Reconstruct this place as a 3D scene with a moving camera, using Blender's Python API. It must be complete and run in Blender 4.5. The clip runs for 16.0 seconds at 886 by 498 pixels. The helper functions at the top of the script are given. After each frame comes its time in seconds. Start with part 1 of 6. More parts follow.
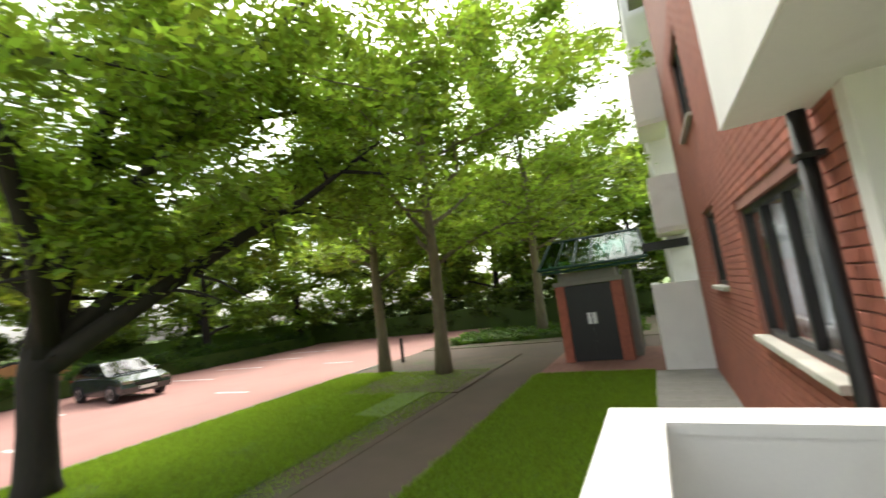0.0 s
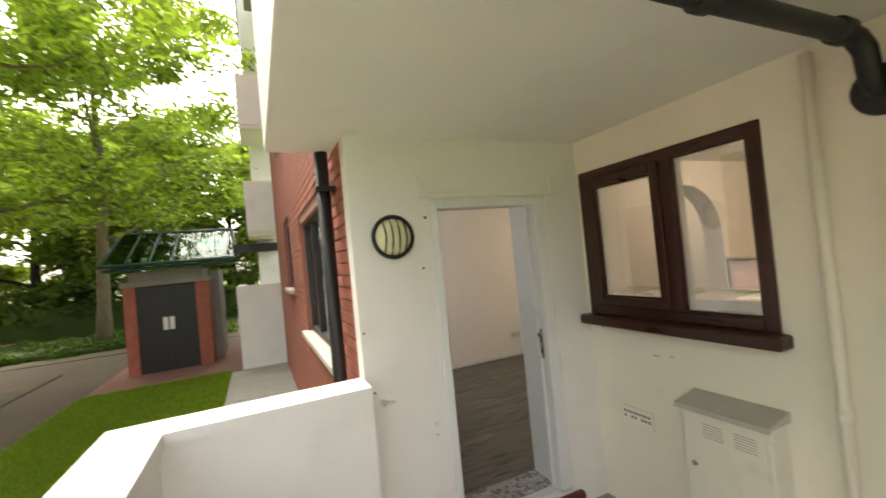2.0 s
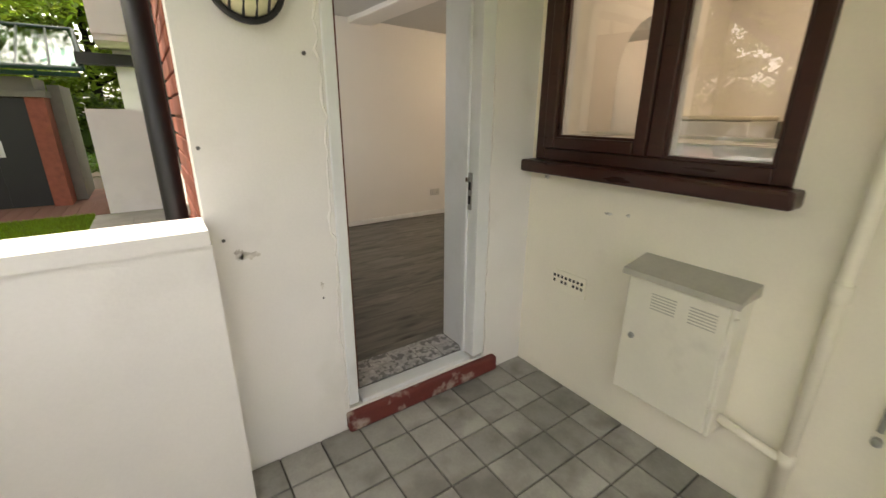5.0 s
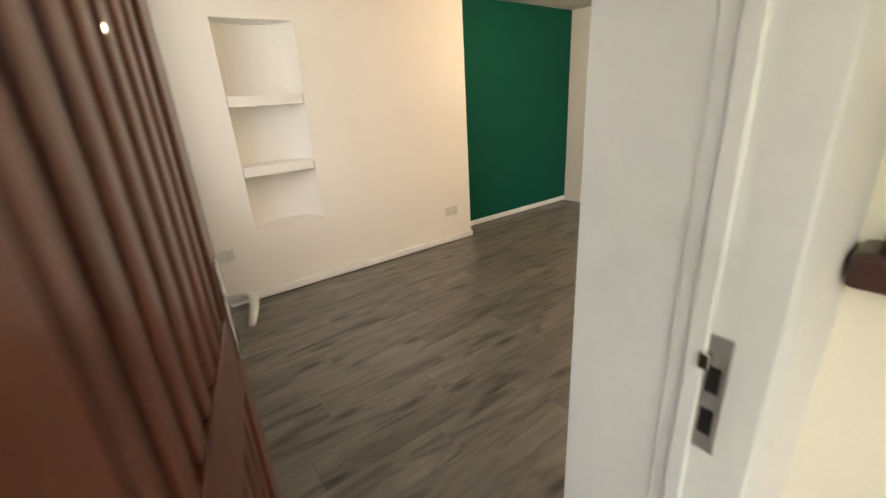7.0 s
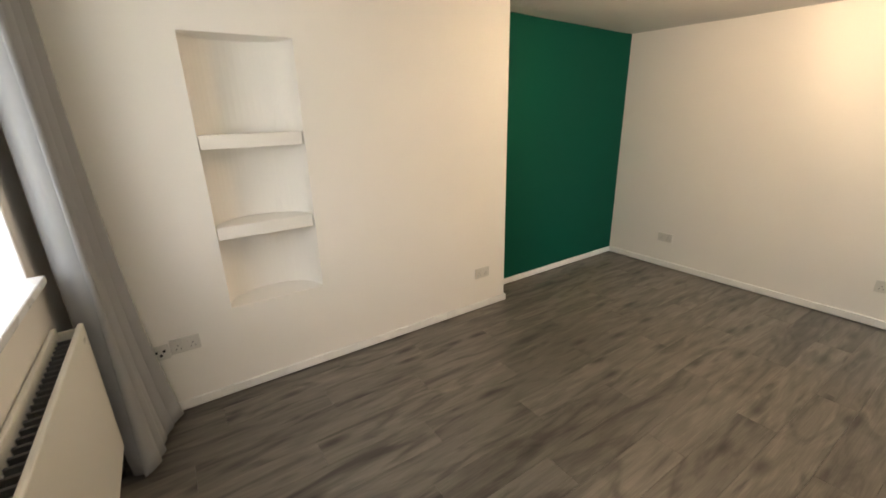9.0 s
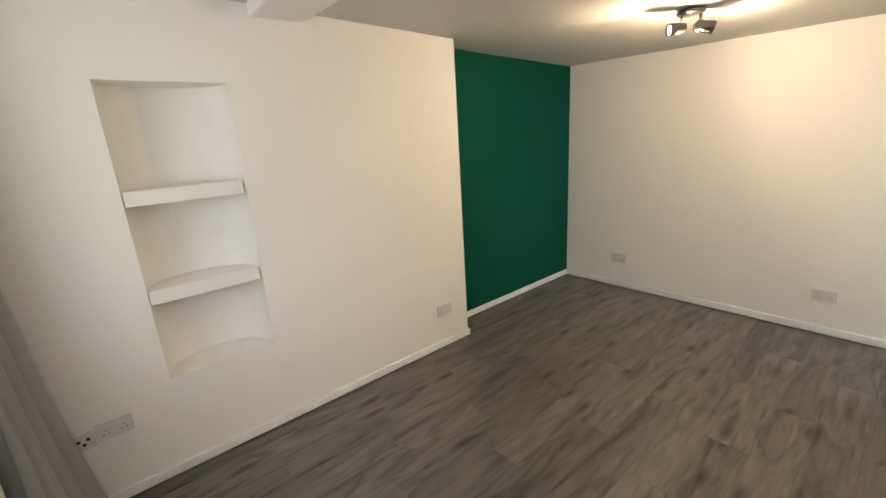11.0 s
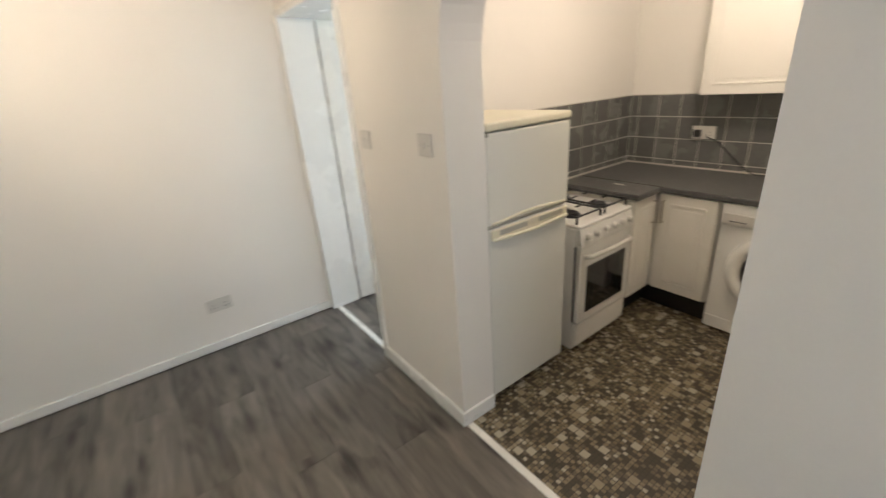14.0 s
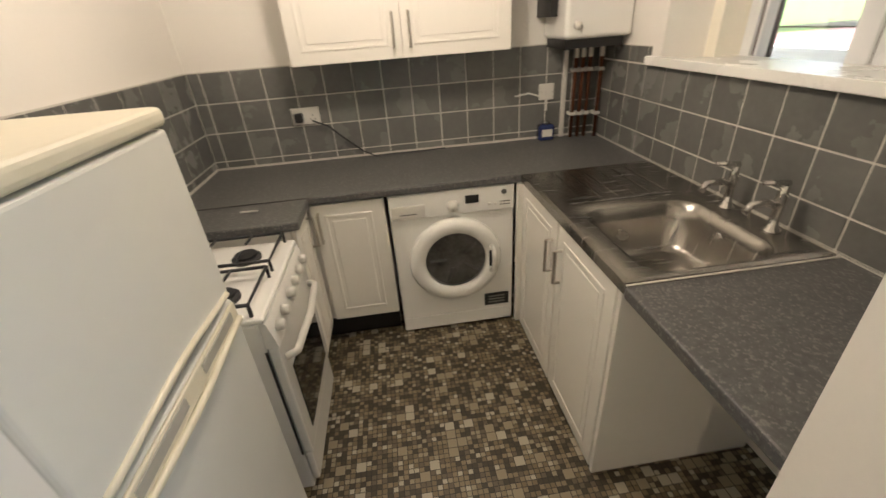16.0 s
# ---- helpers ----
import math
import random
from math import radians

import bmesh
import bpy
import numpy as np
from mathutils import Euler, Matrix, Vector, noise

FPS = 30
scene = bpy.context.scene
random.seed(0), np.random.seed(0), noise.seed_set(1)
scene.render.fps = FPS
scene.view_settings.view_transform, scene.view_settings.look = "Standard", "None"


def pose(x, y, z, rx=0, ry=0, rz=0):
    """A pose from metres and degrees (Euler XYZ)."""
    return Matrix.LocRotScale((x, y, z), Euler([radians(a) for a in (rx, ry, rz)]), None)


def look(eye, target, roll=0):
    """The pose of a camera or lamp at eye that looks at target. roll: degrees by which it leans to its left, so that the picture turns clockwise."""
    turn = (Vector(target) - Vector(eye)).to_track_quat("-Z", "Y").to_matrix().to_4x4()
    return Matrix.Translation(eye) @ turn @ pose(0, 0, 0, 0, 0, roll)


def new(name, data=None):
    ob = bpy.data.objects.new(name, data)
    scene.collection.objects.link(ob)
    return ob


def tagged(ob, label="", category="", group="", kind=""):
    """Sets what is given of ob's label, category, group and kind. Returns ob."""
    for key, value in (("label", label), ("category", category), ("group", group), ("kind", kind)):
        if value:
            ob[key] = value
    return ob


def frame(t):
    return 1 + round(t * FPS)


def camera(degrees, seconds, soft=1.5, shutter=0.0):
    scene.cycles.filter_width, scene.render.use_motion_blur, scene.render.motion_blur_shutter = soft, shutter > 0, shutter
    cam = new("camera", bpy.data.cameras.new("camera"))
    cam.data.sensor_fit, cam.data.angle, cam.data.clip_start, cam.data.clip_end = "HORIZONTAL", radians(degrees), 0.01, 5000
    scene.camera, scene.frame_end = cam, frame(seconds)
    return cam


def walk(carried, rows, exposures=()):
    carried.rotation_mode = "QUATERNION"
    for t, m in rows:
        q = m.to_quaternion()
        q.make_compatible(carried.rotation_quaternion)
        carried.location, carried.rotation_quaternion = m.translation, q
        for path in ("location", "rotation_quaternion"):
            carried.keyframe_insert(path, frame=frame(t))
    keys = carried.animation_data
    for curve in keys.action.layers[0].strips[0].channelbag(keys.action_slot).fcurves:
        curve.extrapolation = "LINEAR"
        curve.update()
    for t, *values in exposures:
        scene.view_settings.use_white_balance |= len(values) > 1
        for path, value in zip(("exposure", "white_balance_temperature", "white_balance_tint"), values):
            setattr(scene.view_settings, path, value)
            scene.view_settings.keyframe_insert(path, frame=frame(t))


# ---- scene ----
cam = camera(94.3, 16.0, 1.5, 0.4)
PATH = [
    (0, (-2.487, -2.244, 1.793), (-3.368, -0.465, 2.041), -7.4),
    (0.5, (-2.454, -2.288, 1.803), (-2.857, -0.338, 1.99), -8.0),
    (1, (-2.347, -2.287, 1.78), (-2.276, -0.294, 1.933), -7.4),
    (1.5, (-2.236, -2.281, 1.788), (-1.735, -0.348, 1.902), -6.4),
    (2, (-2.141, -2.27, 1.777), (-1.309, -0.452, 1.814), -5.5),
    (2.5, (-2.079, -2.28, 1.753), (-1.015, -0.588, 1.655), -4.6),
    (3, (-2.032, -2.328, 1.722), (-0.877, -0.719, 1.441), -4.2),
    (5.5, (-1.583, -1.3, 1.495), (-0.503, 0.258, 0.859), 0.7),
    (6, (-1.347, -0.897, 1.514), (-0.294, 0.686, 0.891), -1.5),
    (6.5, (-1.158, -0.491, 1.533), (-0.079, 1.063, 0.885), -3.8),
    (7, (-0.995, -0.13, 1.557), (0.082, 1.41, 0.868), -3.7),
    (7.5, (-0.699, 0.069, 1.689), (0.197, 1.67, 0.893), -2.2),
    (8, (-0.618, 0.285, 1.743), (0.229, 1.876, 0.876), -1.1),
    (8.5, (-0.607, 0.531, 1.735), (0.32, 2.122, 0.953), -0.7),
    (9, (-0.587, 0.672, 1.735), (0.461, 2.256, 1.107), -1.5),
    (9.5, (-0.565, 0.713, 1.816), (0.577, 2.256, 1.256), -2.8),
    (12, (-0.374, 0.948, 1.803), (1.021, 2.299, 1.326), -4.4),
    (12.5, (-0.179, 1.198, 1.747), (1.53, 2.082, 1.203), -4.9),
    (13, (0.077, 1.483, 1.737), (1.976, 1.616, 1.123), -5.4),
    (13.5, (0.445, 1.462, 1.679), (2.245, 0.924, 0.994), -5.0),
    (14, (0.799, 1.332, 1.669), (2.31, 0.256, 0.919), -4.6),
    (14.5, (1.117, 1.161, 1.654), (2.164, -0.327, 0.823), -5.3),
    (15, (1.311, 0.93, 1.622), (1.906, -0.758, 0.73), -5.4),
    (15.5, (1.443, 0.687, 1.617), (1.664, -1.087, 0.72), -5.1),
    (16, (1.581, 0.565, 1.612), (1.414, -1.18, 0.649), -4.4),
]
walk(cam, [(t, look(eye, target, roll)) for t, eye, target, roll in PATH], [(0, -0.36, 6600, 7), (1.5, -0.08, 7250, 12), (3.2, 0.14, 7050, 13), (5.5, 0.17, 7400, 13), (6.5, 0.5, 7400, 14), (7.0, 1.1, 7500, 14), (7.5, 1.1, 7500, 14), (8.2, 1.0, 7350, 14), (9.5, 0.9, 7100, 12), (12, 0.84, 6350, 10), (14, 0.82, 5950, 10), (15, 0.86, 5950, 10), (16, 1.02, 5900, 9)])

# ---- light ----
world = bpy.data.worlds.new("sky")
scene.world = world
world.use_nodes = True
wn = world.node_tree.nodes
sky = wn.new("ShaderNodeTexSky")
sky.sky_type = 'NISHITA'
sky.sun_disc = False
sky.sun_elevation, sky.sun_rotation = radians(55), radians(-25)
sky.air_density, sky.dust_density = 1.0, 5.0
overcast = wn.new("ShaderNodeHueSaturation")
overcast.inputs["Saturation"].default_value, overcast.inputs["Value"].default_value = 0.3, 4.6
wn["Background"].inputs[1].default_value = 0.15
world.node_tree.links.new(sky.outputs[0], overcast.inputs["Color"])
world.node_tree.links.new(overcast.outputs[0], wn["Background"].inputs[0])
sun_data = bpy.data.lights.new("sun", 'SUN')
sun_data.energy, sun_data.angle, sun_data.color = 2.7, radians(14), (1, 0.96, 0.9)
sun = new("sun", sun_data)
sun.matrix_world = look((-8, 17, 27), (0, 0, 0))


def lamp_point(name, at, watts, radius=0.05, color=(1, 0.78, 0.55)):
    d = bpy.data.lights.new(name, 'POINT')
    d.energy, d.shadow_soft_size, d.color = watts, radius, color
    ob = new(name, d)
    ob.location = at
    return ob


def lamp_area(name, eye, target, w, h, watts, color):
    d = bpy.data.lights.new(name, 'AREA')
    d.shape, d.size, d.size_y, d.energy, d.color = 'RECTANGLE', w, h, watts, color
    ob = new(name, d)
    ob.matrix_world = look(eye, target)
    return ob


def lamp_spot(name, at, target, watts, angle, color):
    d = bpy.data.lights.new(name, 'SPOT')
    d.energy, d.spot_size, d.spot_blend, d.shadow_soft_size, d.color = watts, radians(angle), 0.5, 0.02, color
    ob = new(name, d)
    ob.matrix_world = look(at, target)
    return ob


SPOT = Vector((2.35, 1.83, 2.34))
HEADS = ((138, -5), (-42, -2), (288, -20))
# Unseen point lamp added below the spot heads as general fill.
lamp_point("spot_fill", (2.35, 1.83, 2.2), 14, 0.03, (1, 0.75, 0.50))
for a, el in HEADS[:2]:
    d = Vector((math.cos(radians(a)) * math.cos(radians(el)), math.sin(radians(a)) * math.cos(radians(el)), math.sin(radians(el))))
    lamp_spot("spot_beam", SPOT + d * 0.16, SPOT + d * 2, 11, 125, (1, 0.76, 0.52))
lamp_point("kitchen_bulb", (1.55, -0.75, 2.3), 17, 0.1, (1, 0.80, 0.60))
lamp_area("window_daylight", (-1.392, 1.765, 1.78), (2, 1.765, 1.6), 1.66, 1.0, 13, (0.86, 0.93, 1.0))
# Bluish fill for the hall, set in an added window out of view.
lamp_area("hall_fill", (3.2, -1.85, 1.5), (3.2, 1, 1.3), 0.55, 1.1, 18, (0.8, 0.9, 1.0))

# ---- materials ----
def mat(name, color, rough=0.6, metal=0.0, vary=0.12, scale=6.0, grain=60.0, bump=0.15, dist=0.004,
        stain=None, stain_amt=0.0, stain_scale=3.0, per_object=0.0, coat=0.0, stretch=(1, 1, 1), lo=0.5, hi=0.75, gloss_vary=0.08):
    m = bpy.data.materials.new(name)
    m.use_nodes = True
    n, l = m.node_tree.nodes, m.node_tree.links
    b = n["Principled BSDF"]
    b.inputs["Roughness"].default_value = rough
    b.inputs["Metallic"].default_value = metal
    b.inputs["Coat Weight"].default_value = coat
    co = n.new("ShaderNodeTexCoord")
    mp = n.new("ShaderNodeMapping")
    mp.inputs["Scale"].default_value = stretch
    if per_object:
        pick = n.new("ShaderNodeObjectInfo")
        shift = n.new("ShaderNodeMath")
        shift.operation = 'MULTIPLY'
        shift.inputs[1].default_value = 37.0
        l.new(pick.outputs["Random"], shift.inputs[0])
        moved = n.new("ShaderNodeVectorMath")
        l.new(co.outputs["Object"], moved.inputs[0])
        l.new(shift.outputs[0], moved.inputs[1])
        l.new(moved.outputs[0], mp.inputs[0])
    else:
        l.new(co.outputs["Object"], mp.inputs[0])
    big = n.new("ShaderNodeTexNoise")
    big.inputs["Scale"].default_value, big.inputs["Detail"].default_value = scale, 5
    fine = n.new("ShaderNodeTexNoise")
    fine.inputs["Scale"].default_value, fine.inputs["Detail"].default_value = grain, 3
    l.new(mp.outputs[0], big.inputs[0])
    l.new(mp.outputs[0], fine.inputs[0])
    add = n.new("ShaderNodeMath")
    add.operation = 'MULTIPLY_ADD'
    add.inputs[1].default_value = 0.35
    l.new(fine.outputs[0], add.inputs[0])
    l.new(big.outputs[0], add.inputs[2])
    ramp = n.new("ShaderNodeMapRange")
    ramp.inputs[1].default_value, ramp.inputs[2].default_value = 0.4, 0.95
    ramp.inputs[3].default_value, ramp.inputs[4].default_value = 1 - vary, 1 + vary
    l.new(add.outputs[0], ramp.inputs[0])
    last = ramp.outputs[0]
    if per_object:
        oi = n.new("ShaderNodeObjectInfo")
        r2 = n.new("ShaderNodeMapRange")
        r2.inputs[3].default_value, r2.inputs[4].default_value = 1 - per_object, 1 + per_object
        l.new(oi.outputs["Random"], r2.inputs[0])
        mu = n.new("ShaderNodeMath")
        mu.operation = 'MULTIPLY'
        l.new(last, mu.inputs[0])
        l.new(r2.outputs[0], mu.inputs[1])
        last = mu.outputs[0]
    mix = n.new("ShaderNodeVectorMath")
    mix.operation = 'SCALE'
    mix.inputs[0].default_value = color[:3]
    l.new(last, mix.inputs["Scale"])
    out = mix.outputs[0]
    if stain:
        s = n.new("ShaderNodeTexNoise")
        s.inputs["Scale"].default_value, s.inputs["Detail"].default_value = stain_scale, 8
        l.new(mp.outputs[0], s.inputs[0])
        sr = n.new("ShaderNodeMapRange")
        sr.inputs[1].default_value, sr.inputs[2].default_value = lo, hi
        sr.inputs[4].default_value = stain_amt
        l.new(s.outputs[0], sr.inputs[0])
        mx = n.new("ShaderNodeMix")
        mx.data_type = 'RGBA'
        l.new(sr.outputs[0], mx.inputs[0])
        l.new(out, mx.inputs[6])
        mx.inputs[7].default_value = (*stain, 1)
        out = mx.outputs[2]
    l.new(out, b.inputs["Base Color"])
    if bump:
        bp = n.new("ShaderNodeBump")
        bp.inputs["Strength"].default_value, bp.inputs["Distance"].default_value = bump, dist
        l.new(add.outputs[0], bp.inputs["Height"])
        l.new(bp.outputs[0], b.inputs["Normal"])
    rr = n.new("ShaderNodeMapRange")
    rr.inputs[1].default_value, rr.inputs[2].default_value = 0.3, 0.9
    rr.inputs[3].default_value, rr.inputs[4].default_value = max(0.02, rough - gloss_vary), min(1, rough + gloss_vary)
    l.new(big.outputs[0], rr.inputs[0])
    l.new(rr.outputs[0], b.inputs["Roughness"])
    return m


def glass(name, tint=(1, 1, 1), rough=0.0, gain=2.0):
    m = bpy.data.materials.new(name)
    m.use_nodes = True
    n, l = m.node_tree.nodes, m.node_tree.links
    for x in list(n):
        if x.type == 'BSDF_PRINCIPLED':
            n.remove(x)
    tr = n.new("ShaderNodeBsdfTransparent")
    tr.inputs[0].default_value = (*tint, 1)
    gl = n.new("ShaderNodeBsdfGlossy")
    gl.inputs["Roughness"].default_value = rough
    fr = n.new("ShaderNodeLayerWeight")
    fr.inputs[0].default_value = 0.5
    pw = n.new("ShaderNodeMath")
    pw.operation = 'POWER'
    pw.inputs[1].default_value = 3.5
    l.new(fr.outputs["Facing"], pw.inputs[0])
    mu = n.new("ShaderNodeMath")
    mu.operation = 'MULTIPLY_ADD'
    mu.inputs[1].default_value, mu.inputs[2].default_value = 0.5, 0.035 * gain
    mu.use_clamp = True
    l.new(pw.outputs[0], mu.inputs[0])
    mx = n.new("ShaderNodeMixShader")
    l.new(mu.outputs[0], mx.inputs[0])
    l.new(tr.outputs[0], mx.inputs[1])
    l.new(gl.outputs[0], mx.inputs[2])
    l.new(mx.outputs[0], n["Material Output"].inputs[0])
    return m


def glow(name, color, strength):
    m = bpy.data.materials.new(name)
    m.use_nodes = True
    b = m.node_tree.nodes["Principled BSDF"]
    b.inputs["Base Color"].default_value = (*color, 1)
    b.inputs["Emission Color"].default_value = (*color, 1)
    b.inputs["Emission Strength"].default_value = strength
    return m


def leaf_mat(name, color, vary):
    m = bpy.data.materials.new(name)
    m.use_nodes = True
    n, l = m.node_tree.nodes, m.node_tree.links
    b = n["Principled BSDF"]
    b.inputs["Roughness"].default_value = 0.5
    g = n.new("ShaderNodeNewGeometry")
    hs = n.new("ShaderNodeHueSaturation")
    hs.inputs["Color"].default_value = (*color, 1)
    r = n.new("ShaderNodeMapRange")
    r.inputs[3].default_value, r.inputs[4].default_value = 1 - vary, 1 + vary
    l.new(g.outputs["Random Per Island"], r.inputs[0])
    l.new(r.outputs[0], hs.inputs["Value"])
    r2 = n.new("ShaderNodeMapRange")
    r2.inputs[3].default_value, r2.inputs[4].default_value = 0.485, 0.515
    l.new(g.outputs["Random Per Island"], r2.inputs[0])
    l.new(r2.outputs[0], hs.inputs["Hue"])
    l.new(hs.outputs[0], b.inputs["Base Color"])
    tl = n.new("ShaderNodeBsdfTranslucent")
    gain = n.new("ShaderNodeVectorMath")
    gain.operation = 'MULTIPLY'
    gain.inputs[1].default_value = (1.7, 1.6, 0.7)
    l.new(hs.outputs[0], gain.inputs[0])
    l.new(gain.outputs[0], tl.inputs[0])
    mx = n.new("ShaderNodeMixShader")
    mx.inputs[0].default_value = 0.65
    l.new(b.outputs[0], mx.inputs[1])
    l.new(tl.outputs[0], mx.inputs[2])
    l.new(mx.outputs[0], n["Material Output"].inputs[0])
    return m


def laminate():
    """Grey oak print: long soft figure, fine grain, smoky patches and dark knots, shifted plank by plank."""
    m = bpy.data.materials.new("grey_oak_laminate")
    m.use_nodes = True
    n, l = m.node_tree.nodes, m.node_tree.links
    b = n["Principled BSDF"]
    co, oi = n.new("ShaderNodeTexCoord"), n.new("ShaderNodeObjectInfo")
    rnd_ = n.new("ShaderNodeTexWhiteNoise")
    rnd_.noise_dimensions = '1D'
    l.new(oi.outputs["Random"], rnd_.inputs["W"])
    sc = n.new("ShaderNodeVectorMath")
    sc.operation = 'SCALE'
    sc.inputs["Scale"].default_value = 23.0
    l.new(rnd_.outputs["Color"], sc.inputs[0])
    mv = n.new("ShaderNodeVectorMath")
    l.new(co.outputs["Object"], mv.inputs[0])
    l.new(sc.outputs[0], mv.inputs[1])

    def field(stretch, scale, detail, warp=0.0):
        mp = n.new("ShaderNodeMapping")
        mp.inputs["Scale"].default_value = stretch
        l.new(mv.outputs[0], mp.inputs[0])
        t = n.new("ShaderNodeTexNoise")
        t.inputs["Scale"].default_value, t.inputs["Detail"].default_value, t.inputs["Distortion"].default_value = scale, detail, warp
        l.new(mp.outputs[0], t.inputs[0])
        return t.outputs[0]

    def remap(src, a, b_, c, d):
        r = n.new("ShaderNodeMapRange")
        for k, v in enumerate((a, b_, c, d)):
            r.inputs[k + 1].default_value = v
        l.new(src, r.inputs[0])
        return r.outputs[0]

    def times(a, c):
        q = n.new("ShaderNodeMath")
        q.operation = 'MULTIPLY'
        l.new(a, q.inputs[0])
        l.new(c, q.inputs[1])
        return q.outputs[0]

    figure = remap(field((1.0, 6, 1), 2.2, 6, 1.2), 0.3, 0.7, 0.72, 1.28)
    grain = remap(field((2.0, 60, 1), 3.0, 3), 0.3, 0.7, 0.86, 1.14)
    smoke = remap(field((1.0, 5.0, 1), 1.7, 5, 1.5), 0.50, 0.70, 1.0, 0.42)
    mp = n.new("ShaderNodeMapping")
    mp.inputs["Scale"].default_value = (2.2, 7.5, 1)
    l.new(mv.outputs[0], mp.inputs[0])
    vo = n.new("ShaderNodeTexVoronoi")
    vo.voronoi_dimensions = '2D'
    vo.inputs["Scale"].default_value = 1.0
    l.new(mp.outputs[0], vo.inputs["Vector"])
    spread = remap(vo.outputs["Distance"], 0.05, 0.26, 1.0, 0.0)
    chosen = remap(vo.outputs["Color"], 0.60, 0.66, 0.0, 0.72)
    knot = remap(times(spread, chosen), 0.0, 1.0, 1.0, 0.0)
    tone = remap(rnd_.outputs["Value"], 0, 1, 0.86, 1.16)
    total = times(times(times(figure, grain), times(smoke, knot)), tone)
    col = n.new("ShaderNodeVectorMath")
    col.operation = 'SCALE'
    col.inputs[0].default_value = (0.148, 0.133, 0.113)
    l.new(total, col.inputs["Scale"])
    l.new(col.outputs[0], b.inputs["Base Color"])
    l.new(remap(figure, 0.7, 1.3, 0.38, 0.28), b.inputs["Roughness"])
    bp = n.new("ShaderNodeBump")
    bp.inputs["Strength"].default_value, bp.inputs["Distance"].default_value = 0.08, 0.002
    l.new(grain, bp.inputs["Height"])
    l.new(bp.outputs[0], b.inputs["Normal"])
    return m


M = {}
M["render"] = mat("white_masonry_paint", (0.80, 0.785, 0.755), 0.8, scale=2.0, grain=90, bump=0.35, dist=0.004, vary=0.05, stain=(0.42, 0.39, 0.33), stain_amt=0.35, stain_scale=2.2, lo=0.58, hi=0.85)
M["cream"] = mat("cream_masonry_paint", (0.87, 0.82, 0.70), 0.75, scale=2.0, grain=80, bump=0.3, dist=0.003, vary=0.05, stain=(0.45, 0.40, 0.30), stain_amt=0.35, stain_scale=2.5, lo=0.6, hi=0.85)
M["soffit"] = mat("painted_soffit", (0.80, 0.77, 0.70), 0.85, scale=1.5, grain=60, bump=0.25, vary=0.05, stain=(0.5, 0.45, 0.36), stain_amt=0.3, lo=0.6, hi=0.9)
M["brick"] = mat("red_brick", (0.36, 0.115, 0.075), 0.85, vary=0.22, scale=9, grain=120, bump=0.5, per_object=0.18, stain=(0.16, 0.07, 0.05), stain_amt=0.4)
M["mortar"] = mat("red_mortar", (0.30, 0.14, 0.11), 0.95, vary=0.15, grain=150, bump=0.5)
M["wallpaint"] = mat("white_emulsion", (0.85, 0.82, 0.765), 0.65, scale=1.2, grain=110, bump=0.12, dist=0.002, vary=0.025)
M["green"] = mat("dark_green_emulsion", (0.0008, 0.074, 0.048), 0.75, scale=1.5, grain=140, bump=0.06, dist=0.002, vary=0.06)
M["green"].node_tree.nodes["Principled BSDF"].inputs["Specular IOR Level"].default_value = 0.12
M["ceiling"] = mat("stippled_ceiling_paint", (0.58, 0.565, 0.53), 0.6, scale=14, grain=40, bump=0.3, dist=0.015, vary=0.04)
M["gloss"] = mat("white_gloss_paint", (0.85, 0.845, 0.81), 0.3, scale=3, grain=40, bump=0.08, vary=0.04, stain=(0.5, 0.46, 0.38), stain_amt=0.2, lo=0.62, hi=0.85)
M["jamb"] = mat("old_white_jamb_paint", (0.74, 0.76, 0.76), 0.45, scale=3, grain=40, bump=0.2, vary=0.05, stain=(0.42, 0.40, 0.36), stain_amt=0.3, stain_scale=5, lo=0.6, hi=0.8)
M["mahogany"] = mat("dark_brown_frame", (0.045, 0.014, 0.010), 0.35, scale=4, grain=60, bump=0.1, vary=0.25, stretch=(1, 1, 6))
M["doorred"] = mat("varnished_red_wood", (0.12, 0.028, 0.012), 0.42, scale=5, grain=50, bump=0.15, vary=0.4, stretch=(6, 6, 0.7), coat=0.3)
M["stepred"] = mat("worn_red_paint", (0.14, 0.025, 0.02), 0.6, scale=8, grain=60, bump=0.4, vary=0.2, stain=(0.5, 0.44, 0.38), stain_amt=0.7, stain_scale=11, lo=0.55, hi=0.66)
M["floor"] = laminate()
M["bevel"] = mat("dark_plank_joint", (0.03, 0.026, 0.022), 0.7, bump=0)
M["btile"] = mat("grey_concrete_tile", (0.30, 0.29, 0.26), 0.8, vary=0.2, scale=6, grain=80, bump=0.3, per_object=0.26, stain=(0.11, 0.10, 0.085), stain_amt=0.7, stain_scale=4, lo=0.48, hi=0.7)
M["grout"] = mat("dirty_grout", (0.09, 0.085, 0.07), 0.95, vary=0.25, grain=90)
M["ptile"] = mat("patterned_lino_tile", (0.46, 0.45, 0.44), 0.5, vary=0.4, scale=22, grain=60, bump=0.08, per_object=0.1, stain=(0.10, 0.10, 0.10), stain_amt=0.75, stain_scale=26, lo=0.5, hi=0.56)
M["wtile"] = mat("grey_wall_tile", (0.15, 0.15, 0.14), 0.28, vary=0.16, scale=5, grain=40, bump=0.05, per_object=0.07, coat=0.15)
M["wgrout"] = mat("pale_tile_grout", (0.60, 0.57, 0.51), 0.9, vary=0.1)
